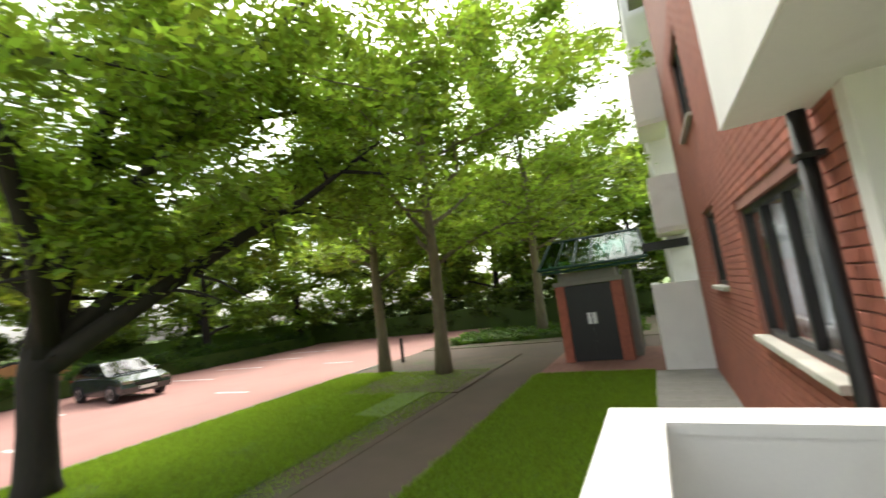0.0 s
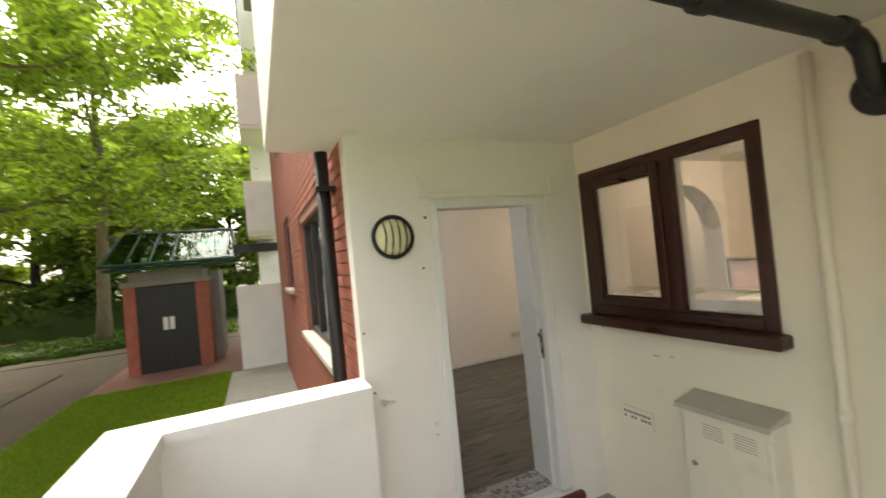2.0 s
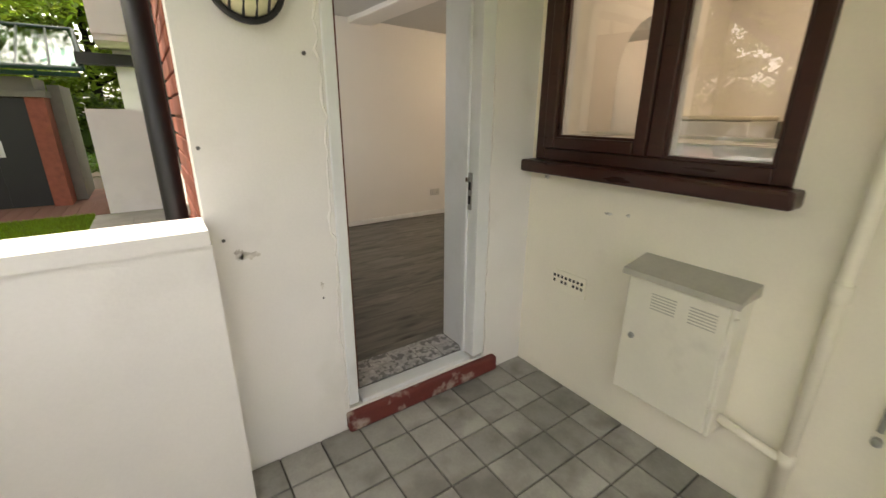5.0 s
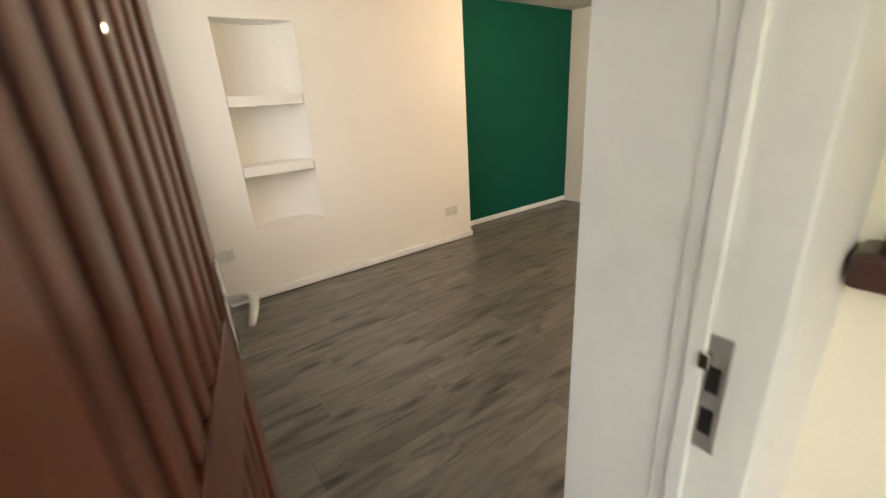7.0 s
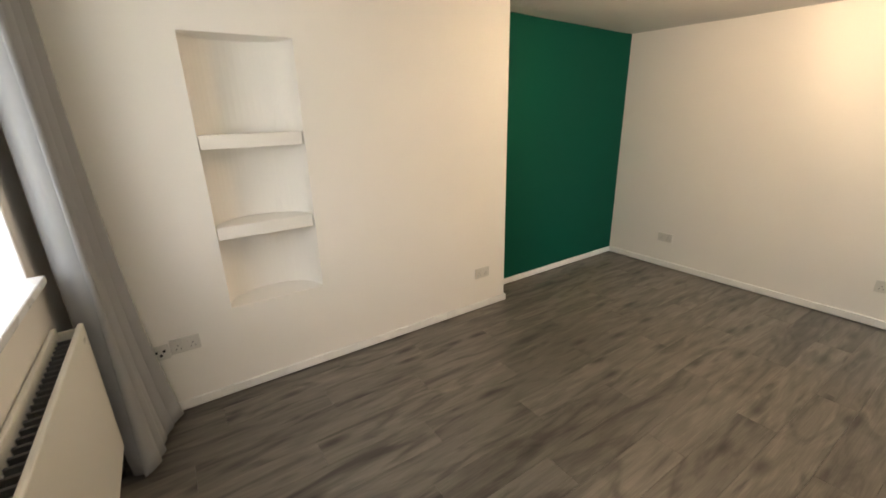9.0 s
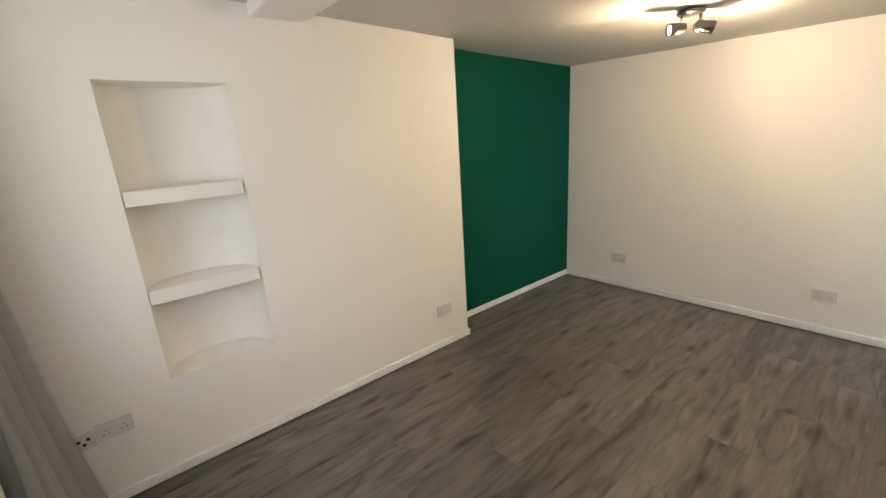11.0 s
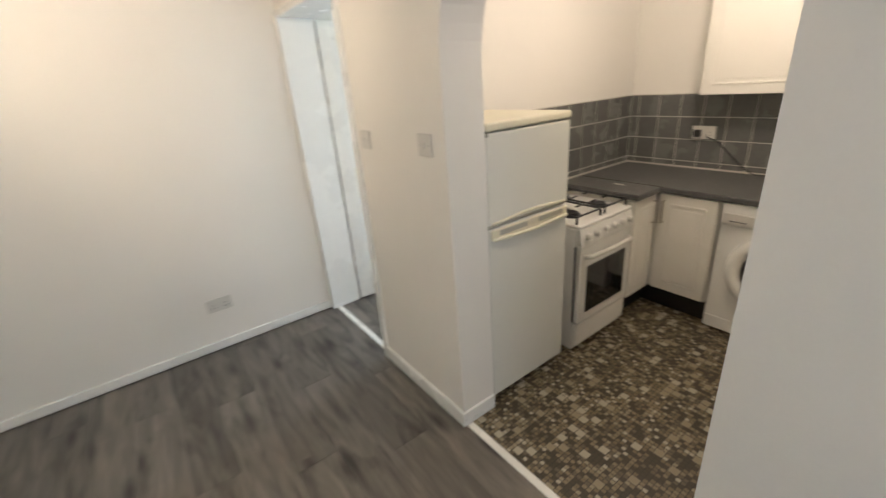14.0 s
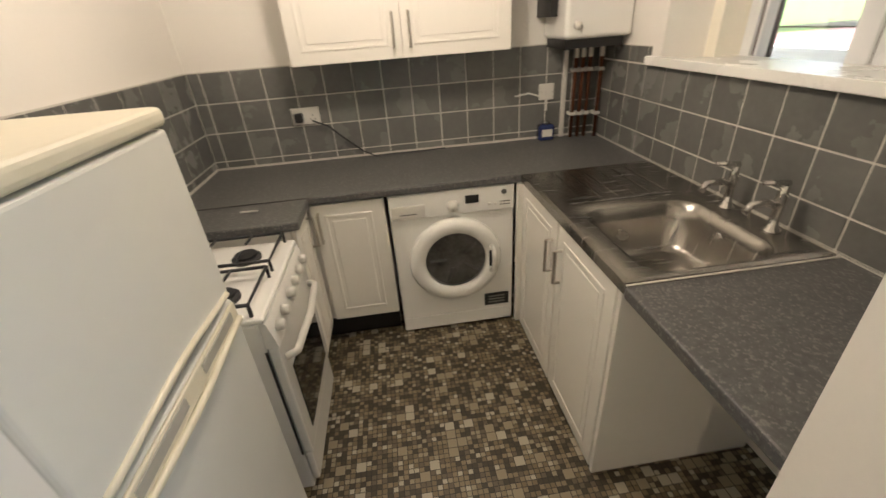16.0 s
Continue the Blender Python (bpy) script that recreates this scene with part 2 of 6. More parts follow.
M["worktop"] = mat("dark_grey_laminate", (0.095, 0.094, 0.092), 0.42, vary=0.3, scale=60, grain=260, bump=0.06, dist=0.001, stain=(0.22, 0.215, 0.20), stain_amt=0.7, stain_scale=120, lo=0.56, hi=0.64)
M["unit"] = mat("cream_white_foil", (0.84, 0.81, 0.74), 0.38, gloss_vary=0.02, vary=0.02, scale=2, grain=40, bump=0.03)
M["enamel"] = mat("white_enamel", (0.82, 0.81, 0.77), 0.22, gloss_vary=0.02, vary=0.01, scale=2, grain=50, bump=0.02, coat=0.3)
M["fridge"] = mat("aged_white_enamel", (0.76, 0.755, 0.70), 0.3, vary=0.006, scale=2, grain=220, bump=0.06, dist=0.001, gloss_vary=0.01)
M["yellowed"] = mat("yellowed_plastic", (0.76, 0.71, 0.56), 0.4, vary=0.05, scale=4, bump=0.05)
M["plastic"] = mat("white_plastic", (0.66, 0.64, 0.59), 0.35, vary=0.02, bump=0.02)
M["black"] = mat("black_plastic", (0.012, 0.012, 0.012), 0.4, vary=0.1, bump=0.05)
M["iron"] = mat("black_enamelled_steel", (0.012, 0.012, 0.013), 0.5, vary=0.2, bump=0.1)
M["steel"] = mat("brushed_stainless_steel", (0.36, 0.34, 0.31), 0.27, 1.0, gloss_vary=0.03, vary=0.03, scale=4, grain=60, bump=0.01, dist=0.001, stretch=(1, 12, 1))
M["drum"] = mat("dull_drum_steel", (0.24, 0.235, 0.225), 0.4, 0.6, vary=0.5, scale=9, grain=60, bump=0.4, dist=0.01)
# Chrome of the spot base and heads, its dark reflections put into the colour.
M["dimchrome"] = mat("chrome_with_dark_reflections", (0.13, 0.125, 0.12), 0.32, 0.9, vary=0.05, bump=0)
M["chrome"] = mat("chrome", (0.62, 0.61, 0.59), 0.1, 1.0, vary=0.03, bump=0.0)
M["satin"] = mat("satin_nickel", (0.52, 0.48, 0.42), 0.35, 1.0, vary=0.05, bump=0.02)
M["copper"] = mat("tarnished_copper", (0.16, 0.06, 0.03), 0.45, 0.8, vary=0.3, bump=0.1)
M["darkglass"] = mat("dark_oven_glass", (0.012, 0.012, 0.012), 0.08, vary=0.05, bump=0.0, coat=0.5)
M["curtain"] = mat("grey_blue_curtain", (0.28, 0.285, 0.29), 0.75, vary=0.08, scale=5, grain=260, bump=0.2, dist=0.001)
M["radiator"] = mat("cream_radiator_enamel", (0.80, 0.77, 0.69), 0.35, vary=0.02, bump=0.03)
M["dark"] = mat("dark_grey_radiator_void", (0.10, 0.10, 0.10), 0.7, vary=0.2)
M["metalgrey"] = mat("galvanised_steel", (0.38, 0.38, 0.37), 0.5, 0.7, vary=0.15, bump=0.1)
M["meterbox"] = mat("weathered_white_meter_box", (0.76, 0.73, 0.63), 0.5, vary=0.05, scale=4, bump=0.1, stain=(0.36, 0.32, 0.25), stain_amt=0.35, stain_scale=5, lo=0.58, hi=0.8)
M["lid"] = mat("weathered_lid_and_recess_shade", (0.46, 0.44, 0.38), 0.75, vary=0.12, scale=4, bump=0.2, stain=(0.25, 0.23, 0.18), stain_amt=0.4)
M["lampglass"] = mat("cream_lamp_glass", (0.72, 0.70, 0.46), 0.3, vary=0.05, bump=0.0)
M["pvc"] = mat("white_window_plastic", (0.80, 0.81, 0.82), 0.3, vary=0.02, bump=0.02)
M["grass"] = mat("lawn_soil", (0.13, 0.20, 0.04), 0.95, vary=0.3, scale=1.2, grain=60, bump=0.6, dist=0.03, stain=(0.09, 0.07, 0.045), stain_amt=0.6, stain_scale=0.7, lo=0.58, hi=0.7)
M["earth"] = mat("bare_earth", (0.095, 0.070, 0.044), 0.95, vary=0.3, scale=1.5, grain=40, bump=0.7, dist=0.03, stain=(0.05, 0.09, 0.02), stain_amt=0.6, stain_scale=1.1, lo=0.5, hi=0.7)
M["path"] = mat("mossy_tarmac_path", (0.10, 0.072, 0.050), 0.95, vary=0.2, scale=1.2, grain=90, bump=0.5, stain=(0.06, 0.06, 0.03), stain_amt=0.5, stain_scale=1.0)
M["redtarmac"] = mat("red_tarmac", (0.34, 0.17, 0.145), 0.9, vary=0.12, scale=0.6, grain=70, bump=0.35, stain=(0.22, 0.13, 0.11), stain_amt=0.5, stain_scale=0.4)
M["paintline"] = mat("white_road_paint", (0.65, 0.62, 0.58), 0.8, vary=0.15, grain=50)
M["pavers"] = mat("red_block_paving", (0.24, 0.12, 0.09), 0.9, vary=0.25, scale=4, grain=60, bump=0.5, dist=0.01)
M["paving"] = mat("grey_paving_slab", (0.30, 0.29, 0.26), 0.9, vary=0.2, scale=2, grain=60, bump=0.4, stain=(0.15, 0.15, 0.11), stain_amt=0.5)
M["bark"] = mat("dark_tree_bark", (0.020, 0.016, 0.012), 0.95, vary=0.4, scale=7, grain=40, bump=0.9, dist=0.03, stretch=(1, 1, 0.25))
M["barkpale"] = mat("grey_green_bark", (0.17, 0.145, 0.09), 0.95, vary=0.3, scale=7, grain=40, bump=0.8, dist=0.03, stretch=(1, 1, 0.25))
M["leaf"] = leaf_mat("bright_leaf", (0.168, 0.255, 0.048), 0.5)
M["leafmid"] = leaf_mat("mid_leaf", (0.145, 0.215, 0.048), 0.55)
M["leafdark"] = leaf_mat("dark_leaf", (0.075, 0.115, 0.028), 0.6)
M["hedge"] = leaf_mat("hedge_leaf", (0.05, 0.10, 0.02), 0.4)
M["blade"] = leaf_mat("grass_blade", (0.155, 0.245, 0.036), 0.5)
M["carpaint"] = mat("dark_green_grey_car_paint", (0.03, 0.045, 0.045), 0.25, 0.4, vary=0.04, bump=0, coat=0.8)
M["rubber"] = mat("tyre_rubber", (0.015, 0.015, 0.015), 0.8, vary=0.1)
M["alloy"] = mat("alloy_rim", (0.5, 0.5, 0.52), 0.35, 0.8, vary=0.05, bump=0)
M["concrete"] = mat("grey_concrete", (0.24, 0.23, 0.20), 0.9, vary=0.15, scale=3, grain=60, bump=0.4, stain=(0.12, 0.12, 0.10), stain_amt=0.5)
M["wood"] = mat("orange_timber_fence", (0.42, 0.20, 0.08), 0.8, vary=0.2, scale=3, grain=40, stretch=(4, 4, 1))
M["greenmetal"] = mat("dark_green_steel", (0.012, 0.05, 0.04), 0.4, vary=0.1)
M["paper"] = mat("white_paper_notice", (0.75, 0.75, 0.74), 0.8, vary=0.03, bump=0)
M["smear"] = mat("grey_dirt_smear", (0.52, 0.49, 0.44), 0.9, vary=0.4, scale=20, grain=90, stain=(0.72, 0.70, 0.65), stain_amt=0.9, stain_scale=30, lo=0.42, hi=0.6)
M["glass"] = glass("window_glass", gain=3.2)
M["roofglass"] = glass("green_tinted_glass", (0.30, 0.45, 0.40), 0.05, 0.8)
M["drumglass"] = glass("washing_machine_glass", (0.8, 0.8, 0.8), 0.02, 1.0)
M["bulb"] = glow("lit_bulb", (1, 0.86, 0.62), 25)
M["redlamp"] = mat("red_plastic", (0.4, 0.02, 0.02), 0.4, bump=0)
M["blueplastic"] = mat("clear_blue_plastic", (0.03, 0.045, 0.14), 0.15, vary=0.1, bump=0, coat=0.5)


# ---- building helpers ----
def link(name, bm, material, parent=None, label="", smooth=False):
    me = bpy.data.meshes.new(name)
    bm.normal_update()
    bm.to_mesh(me)
    bm.free()
    if smooth:
        me.shade_smooth()
    me.materials.append(material)
    ob = new(name, me)
    if parent:
        ob.parent = parent
    return tagged(ob, label)


part = link


def thing(name, label, category, at=(0, 0, 0), turn=0, group="", kind=""):
    ob = new(name)
    ob.empty_display_size = 0.1
    ob.matrix_world = pose(*at, 0, 0, turn)
    return tagged(ob, label, category, group, kind)


def box(*ranges, bevel=0.0, seg=2, bm=None):
    """Boxes, each (x0, x1, y0, y1, z0, z1), in one bmesh."""
    bm = bm or bmesh.new()
    for x0, x1, y0, y1, z0, z1 in ranges:
        m = Matrix.Translation(((x0 + x1) / 2, (y0 + y1) / 2, (z0 + z1) / 2)) @ Matrix.Diagonal((abs(x1 - x0), abs(y1 - y0), abs(z1 - z0), 1))
        bmesh.ops.create_cube(bm, size=1, matrix=m)
    if bevel:
        bmesh.ops.bevel(bm, geom=list(bm.edges), offset=bevel, segments=seg, profile=0.5, affect='EDGES')
    return bm


def rod(points, radii, sides=10, bm=None, cap=True):
    """A tube along points."""
    bm = bm or bmesh.new()
    pts = [Vector(p) for p in points]
    if not hasattr(radii, "__len__"):
        radii = [radii] * len(pts)
    rings = []
    up = None
    for i, p in enumerate(pts):
        d = (pts[min(i + 1, len(pts) - 1)] - pts[max(i - 1, 0)]).normalized()
        if up is None:
            up = d.orthogonal().normalized()
        up = (up - d * up.dot(d)).normalized()
        side = d.cross(up)
        rings.append([bm.verts.new(p + (up * math.cos(a) + side * math.sin(a)) * radii[i]) for a in [2 * math.pi * k / sides for k in range(sides)]])
    for a, b in zip(rings, rings[1:]):
        for k in range(sides):
            bm.faces.new((a[k], a[(k + 1) % sides], b[(k + 1) % sides], b[k]))
    if cap:
        bm.faces.new(rings[0][::-1])
        bm.faces.new(rings[-1])
    return bm


def spin(profile, sides=32, bm=None, m=Matrix(), cap=True):
    """A turned shape: profile of (radius, height) about z, then moved by m."""
    bm = bm or bmesh.new()
    rings = []
    for r, z in profile:
        rings.append([bm.verts.new(m @ Vector((max(r, 1e-4) * math.cos(2 * math.pi * k / sides), max(r, 1e-4) * math.sin(2 * math.pi * k / sides), z))) for k in range(sides)])
    for a, b in zip(rings, rings[1:]):
        for k in range(sides):
            bm.faces.new((a[k], a[(k + 1) % sides], b[(k + 1) % sides], b[k]))
    if cap:
        bm.faces.new(rings[0][::-1])
        bm.faces.new(rings[-1])
    return bm


def prism(outline, depth, axis='y', at=0.0, bm=None):
    """An outline (u, v) pushed along an axis from at to at + depth; u, v are the other two axes in order."""
    bm = bm or bmesh.new()
    def place(u, v, w):
        return {'x': (w, u, v), 'y': (u, w, v), 'z': (u, v, w)}[axis]
    a = [bm.verts.new(place(u, v, at)) for u, v in outline]
    b = [bm.verts.new(place(u, v, at + depth)) for u, v in outline]
    n = len(outline)
    bm.faces.new(a)
    bm.faces.new(b[::-1])
    for k in range(n):
        bm.faces.new((a[k], b[k], b[(k + 1) % n], a[(k + 1) % n]))
    bmesh.ops.recalc_face_normals(bm, faces=list(bm.faces))
    return bm


def structure(name, bm, material, label=""):
    return tagged(link(name, bm, material), label, kind="structure")


def wall_x(name, x0, x1, y0, y1, z0, z1, holes, material, label=""):
    """A wall thick in x, running along y, with holes (y0, y1, z0, z1) through it."""
    return structure(name, panel('x', x0, x1, y0, y1, z0, z1, holes), material, label)


def wall_y(name, y0, y1, x0, x1, z0, z1, holes, material, label=""):
    return structure(name, panel('y', y0, y1, x0, x1, z0, z1, holes), material, label)


def panel(axis, t0, t1, u0, u1, z0, z1, holes):
    us = sorted({u0, u1, *[h[0] for h in holes], *[h[1] for h in holes]})
    zs = sorted({z0, z1, *[h[2] for h in holes], *[h[3] for h in holes]})
    full = [[not any(h[0] - 1e-6 <= us[i] and us[i + 1] <= h[1] + 1e-6 and h[2] - 1e-6 <= zs[j] and zs[j + 1] <= h[3] + 1e-6 for h in holes) for j in range(len(zs) - 1)] for i in range(len(us) - 1)]
    bm = bmesh.new()
    def P(u, z, t):
        return bm.verts.new((t, u, z) if axis == 'x' else (u, t, z))
    def quad(*p):
        bm.faces.new([P(*q) for q in p])
    for i in range(len(us) - 1):
        for j in range(len(zs) - 1):
            if not full[i][j]:
                continue
            a, b, c, d = us[i], us[i + 1], zs[j], zs[j + 1]
            quad((a, c, t0), (b, c, t0), (b, d, t0), (a, d, t0))
            quad((a, c, t1), (b, c, t1), (b, d, t1), (a, d, t1))
            if i == 0 or not full[i - 1][j]:
                quad((a, c, t0), (a, d, t0), (a, d, t1), (a, c, t1))
            if i == len(us) - 2 or not full[i + 1][j]:
                quad((b, c, t0), (b, d, t0), (b, d, t1), (b, c, t1))
            if j == 0 or not full[i][j - 1]:
                quad((a, c, t0), (b, c, t0), (b, c, t1), (a, c, t1))
            if j == len(zs) - 2 or not full[i][j + 1]:
                quad((a, d, t0), (b, d, t0), (b, d, t1), (a, d, t1))
    bmesh.ops.remove_doubles(bm, verts=list(bm.verts), dist=1e-5)
    bmesh.ops.recalc_face_normals(bm, faces=list(bm.faces))
    return bm


def lino():
    m = bpy.data.materials.new("mosaic_print_vinyl")
    m.use_nodes = True
    n, l = m.node_tree.nodes, m.node_tree.links
    b = n["Principled BSDF"]
    b.inputs["Roughness"].default_value = 0.45
    co = n.new("ShaderNodeTexCoord")
    cols = []
    for size, seed in ((0.020, 0.0), (0.040, 7.0)):
        sn = n.new("ShaderNodeVectorMath")
        sn.operation = 'SNAP'
        sn.inputs[1].default_value = (size, size, 5)
        l.new(co.outputs["Object"], sn.inputs[0])
        ad = n.new("ShaderNodeVectorMath")
        ad.inputs[1].default_value = (seed + 0.003, seed + 0.003, 0)
        l.new(sn.outputs[0], ad.inputs[0])
        wn_ = n.new("ShaderNodeTexWhiteNoise")
        l.new(ad.outputs[0], wn_.inputs[0])
        fr = n.new("ShaderNodeVectorMath")
        fr.operation = 'MODULO'
        sh = n.new("ShaderNodeVectorMath")
        sh.inputs[1].default_value = (48.0, 48.0, 48.0)
        l.new(co.outputs["Object"], sh.inputs[0])
        l.new(sh.outputs[0], fr.inputs[0])
        fr.inputs[1].default_value = (size, size, 5)
        sx = n.new("ShaderNodeSeparateXYZ")
        l.new(fr.outputs[0], sx.inputs[0])
        mn = n.new("ShaderNodeMath")
        mn.operation = 'MINIMUM'
        l.new(sx.outputs[0], mn.inputs[0])
        l.new(sx.outputs[1], mn.inputs[1])
        gt = n.new("ShaderNodeMath")
        gt.operation = 'GREATER_THAN'
        gt.inputs[1].default_value = 0.0028
        l.new(mn.outputs[0], gt.inputs[0])
        rp = n.new("ShaderNodeValToRGB")
        rp.color_ramp.interpolation = 'CONSTANT'
        e = rp.color_ramp.elements
        e[0].position, e[0].color = 0, (0.045, 0.033, 0.018, 1)
        e[1].position, e[1].color = 0.3, (0.155, 0.118, 0.062, 1)
        for p, c in ((0.5, (0.21, 0.165, 0.095, 1)), (0.68, (0.11, 0.088, 0.052, 1)), (0.82, (0.27, 0.23, 0.15, 1)), (0.93, (0.40, 0.36, 0.27, 1))):
            k = e.new(p)
            k.color = c
        l.new(wn_.outputs["Value"], rp.inputs[0])
        mx = n.new("ShaderNodeMix")
        mx.data_type = 'RGBA'
        mx.inputs[6].default_value = (0.02, 0.016, 0.011, 1)
        l.new(gt.outputs[0], mx.inputs[0])
        l.new(rp.outputs[0], mx.inputs[7])
        cols.append((mx.outputs[2], wn_.outputs["Value"]))
    pick = n.new("ShaderNodeMath")
    pick.operation = 'GREATER_THAN'
    pick.inputs[1].default_value = 0.86
    l.new(cols[1][1], pick.inputs[0])
    mx = n.new("ShaderNodeMix")
    mx.data_type = 'RGBA'
    l.new(pick.outputs[0], mx.inputs[0])
    l.new(cols[0][0], mx.inputs[6])
    l.new(cols[1][0], mx.inputs[7])
    l.new(mx.outputs[2], b.inputs["Base Color"])
    return m


M["lino"] = lino()

# ---- structure: the flat ----
F, CEIL = 0.14, 2.43
# balcony
structure("floor_balcony", box((-2.6, 0.0, -4.2, 0.0, -0.3, -0.012)), M["grout"], "dirty grout bed of the balcony floor")
wall_y("wall_door", 0.0, 0.12, -1.65, 0.0, -0.3, 2.5, [(-1.17, -0.32, F - 0.03, 2.12)], M["render"], "white painted outer wall with doorway")
wall_y("wall_door_inner", 0.12, 0.31, -1.08, 0.20, 0.0, 2.6, [(-1.08, -0.37, 0.0, 2.16)], M["wallpaint"], "white emulsion wall beside the front door")
wall_x("wall_kitchen_window", 0.0, 0.2, -4.2, 0.0, -0.3, 2.5, [(-1.19, -0.03, 1.28, 2.27), (-3.3, -2.02, 1.2, 2.5)], M["cream"], "cream painted balcony wall")
wall_x("wall_kitchen_west", 0.2, 0.40, -1.8, 0.235, 0.0, 2.6, [(-1.25, -0.0, 1.40, 2.3)], M["wallpaint"], "off-white kitchen wall")
structure("soffit", box((-2.03, 0.2, -4.2, 0.0, 2.5, 2.64), (-2.03, -1.652, 0.0, 0.37, 2.5, 2.64)), M["soffit"], "painted concrete soffit over the balcony")
structure("parapet_upper", box((-2.04, -1.9, -4.2, 0.38, 2.505, 3.7), (-1.9, -1.652, 0.24, 0.38, 2.645, 3.7)), M["render"], "white painted parapet of the balcony above")
par = structure("parapet", box((-2.78, -2.57, -4.2, -0.17, -0.3, 1.10), (-2.78, -1.652, -0.17, 0.03, -0.3, 1.10)), M["render"], "white painted masonry parapet")
structure("parapet_cap", prism([(-2.80, -4.2), (-2.55, -4.2), (-2.55, -0.18), (-1.655, -0.18), (-1.655, 0.04), (-2.80, 0.04)], 0.05, 'z', 1.10), M["render"], "weathered white coping of the parapet")
# Out of view; stops at parapet height so sky light reaches the balcony.
wall_y("wall_balcony_end", -4.4, -4.2, -2.8, 0.2, -0.3, 1.1, [], M["cream"], "cream painted end wall of the balcony, unseen and kept low for light")
# facade
wall_x("wall_facade", -1.64, -1.3, 0.12, 7.9, -0.3, 8.5, [(0.75, 2.72, 1.08, 2.3), (4.2, 5.3, 1.5, 2.6), (4.2, 5.5, 3.9, 5.2)], M["mortar"], "red brick facade")
structure("wall_west_rebate", box((-1.3, -1.135, 0.122, 0.40, 0.0, 2.6)), M["wallpaint"], "white emulsion wall behind the front door")
wall_x("wall_west", -1.3, -1.08, 0.40, 3.162, 0.0, 2.6, [(0.85, 2.68, 1.165, 2.38)], M["wallpaint"], "white emulsion wall under and beside the window")
# living room
structure("floor_living", box((-1.3, 3.9, 0.12, 3.6, -0.1, F - 0.006)), M["bevel"], "bed of the laminate floor")
NX0, NX1 = -0.42, 0.12
wall_y("wall_chimney", 3.162, 3.42, -1.3, 1.69, 0.0, 2.6, [(NX0, NX1, 0.69, 2.14)], M["wallpaint"], "white chimney breast wall with an alcove")
wall_y("wall_chimney_back", 3.42, 3.6, -1.3, 1.69, 0.0, 2.6, [], M["wallpaint"], "white alcove back")
wall_y("wall_green", 3.42, 3.6, 1.69, 3.582, 0.0, 2.6, [], M["green"], "dark green feature wall")
wall_x("wall_east", 3.582, 3.8, -1.9, 3.6, 0.0, 2.6, [], M["wallpaint"], "white emulsion wall")
def old_ceiling(x0, x1, y0, y1):
    """A slightly sagging, uneven plaster ceiling that falls towards the east and south."""
    bm = bmesh.new()
    nx, ny = 40, 28
    g = []
    for i in range(nx + 1):
        x = x0 + (x1 - x0) * i / nx
        col = []
        for j in range(ny + 1):
            y = y0 + (y1 - y0) * j / ny
            col.append(bm.verts.new((x, y, CEIL + 0.012 - 0.025 * (x - 3.58) + 0.018 * (y - 3.42) + 0.006 * noise.noise(Vector((x * 2.3, y * 2.3, 0))))))
        g.append(col)
    for i in range(nx):
        for j in range(ny):
            bm.faces.new((g[i][j], g[i][j + 1], g[i + 1][j + 1], g[i + 1][j]))
    box((x0, x1, y0, y1, CEIL + 0.2, CEIL + 0.3), bm=bm)
    return bm


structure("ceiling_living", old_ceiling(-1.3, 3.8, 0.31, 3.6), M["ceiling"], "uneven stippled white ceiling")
structure("ceiling_beam", box((0.275, 0.57, 0.41, 3.16, CEIL + 0.032, CEIL + 0.19), bevel=0.012), M["wallpaint"], "boxed white ceiling beam")
# partition with the arch and the hall opening
AX0, AX1, SPRING = 1.045, 2.005, 1.74
R = (AX1 - AX0) / 2
bm = bmesh.new()
prism([(AX1, 0.0), (2.73, 0.0), (2.73, 2.6), (AX1, 2.6)], 0.19, 'y', 0.235, bm)
N = 28
arc = [(AX0 + R + R * math.cos(math.pi * k / N), SPRING + R * 1.0 * math.sin(math.pi * k / N)) for k in range(N + 1)]
prism([(AX1, 2.6), (AX1, SPRING)] + arc[1:-1] + [(AX0, SPRING), (AX0, 2.6)], 0.19, 'y', 0.235, bm)
structure("wall_arch", bm, M["wallpaint"], "white partition wall with an arched opening")
structure("wall_arch_west", box((0.20, AX0, 0.235, 0.425, 0.0, 2.6)), M["wallpaint"], "white wall beside the arch")
structure("wall_hall_lintel", box((2.73, 3.582, 0.235, 0.425, 2.12, 2.6)), M["wallpaint"], "white wall above the hall opening")
# kitchen
structure("floor_kitchen", box((0.4, 2.6, -1.8, 0.386, -0.1, F)), M["lino"], "brown and beige mosaic print vinyl kitchen floor")
# The hole is an unseen hall window, added for the hall lamp.
wall_y("wall_kitchen_south", -2.0, -1.8, 0.2, 3.8, 0.0, 2.6, [(2.9, 3.5, 0.9, 2.1)], M["wallpaint"], "off-white kitchen wall")
wall_x("wall_kitchen_east", 2.58, 2.73, -1.8, 0.235, 0.0, 2.6, [], M["wallpaint"], "off-white kitchen wall")
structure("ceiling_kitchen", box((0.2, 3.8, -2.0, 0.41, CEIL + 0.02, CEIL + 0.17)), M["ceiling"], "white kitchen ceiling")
structure("floor_hall", box((2.73, 3.582, -1.8, 0.235, -0.1, F - 0.006)), M["bevel"], "bed of the hall floor")

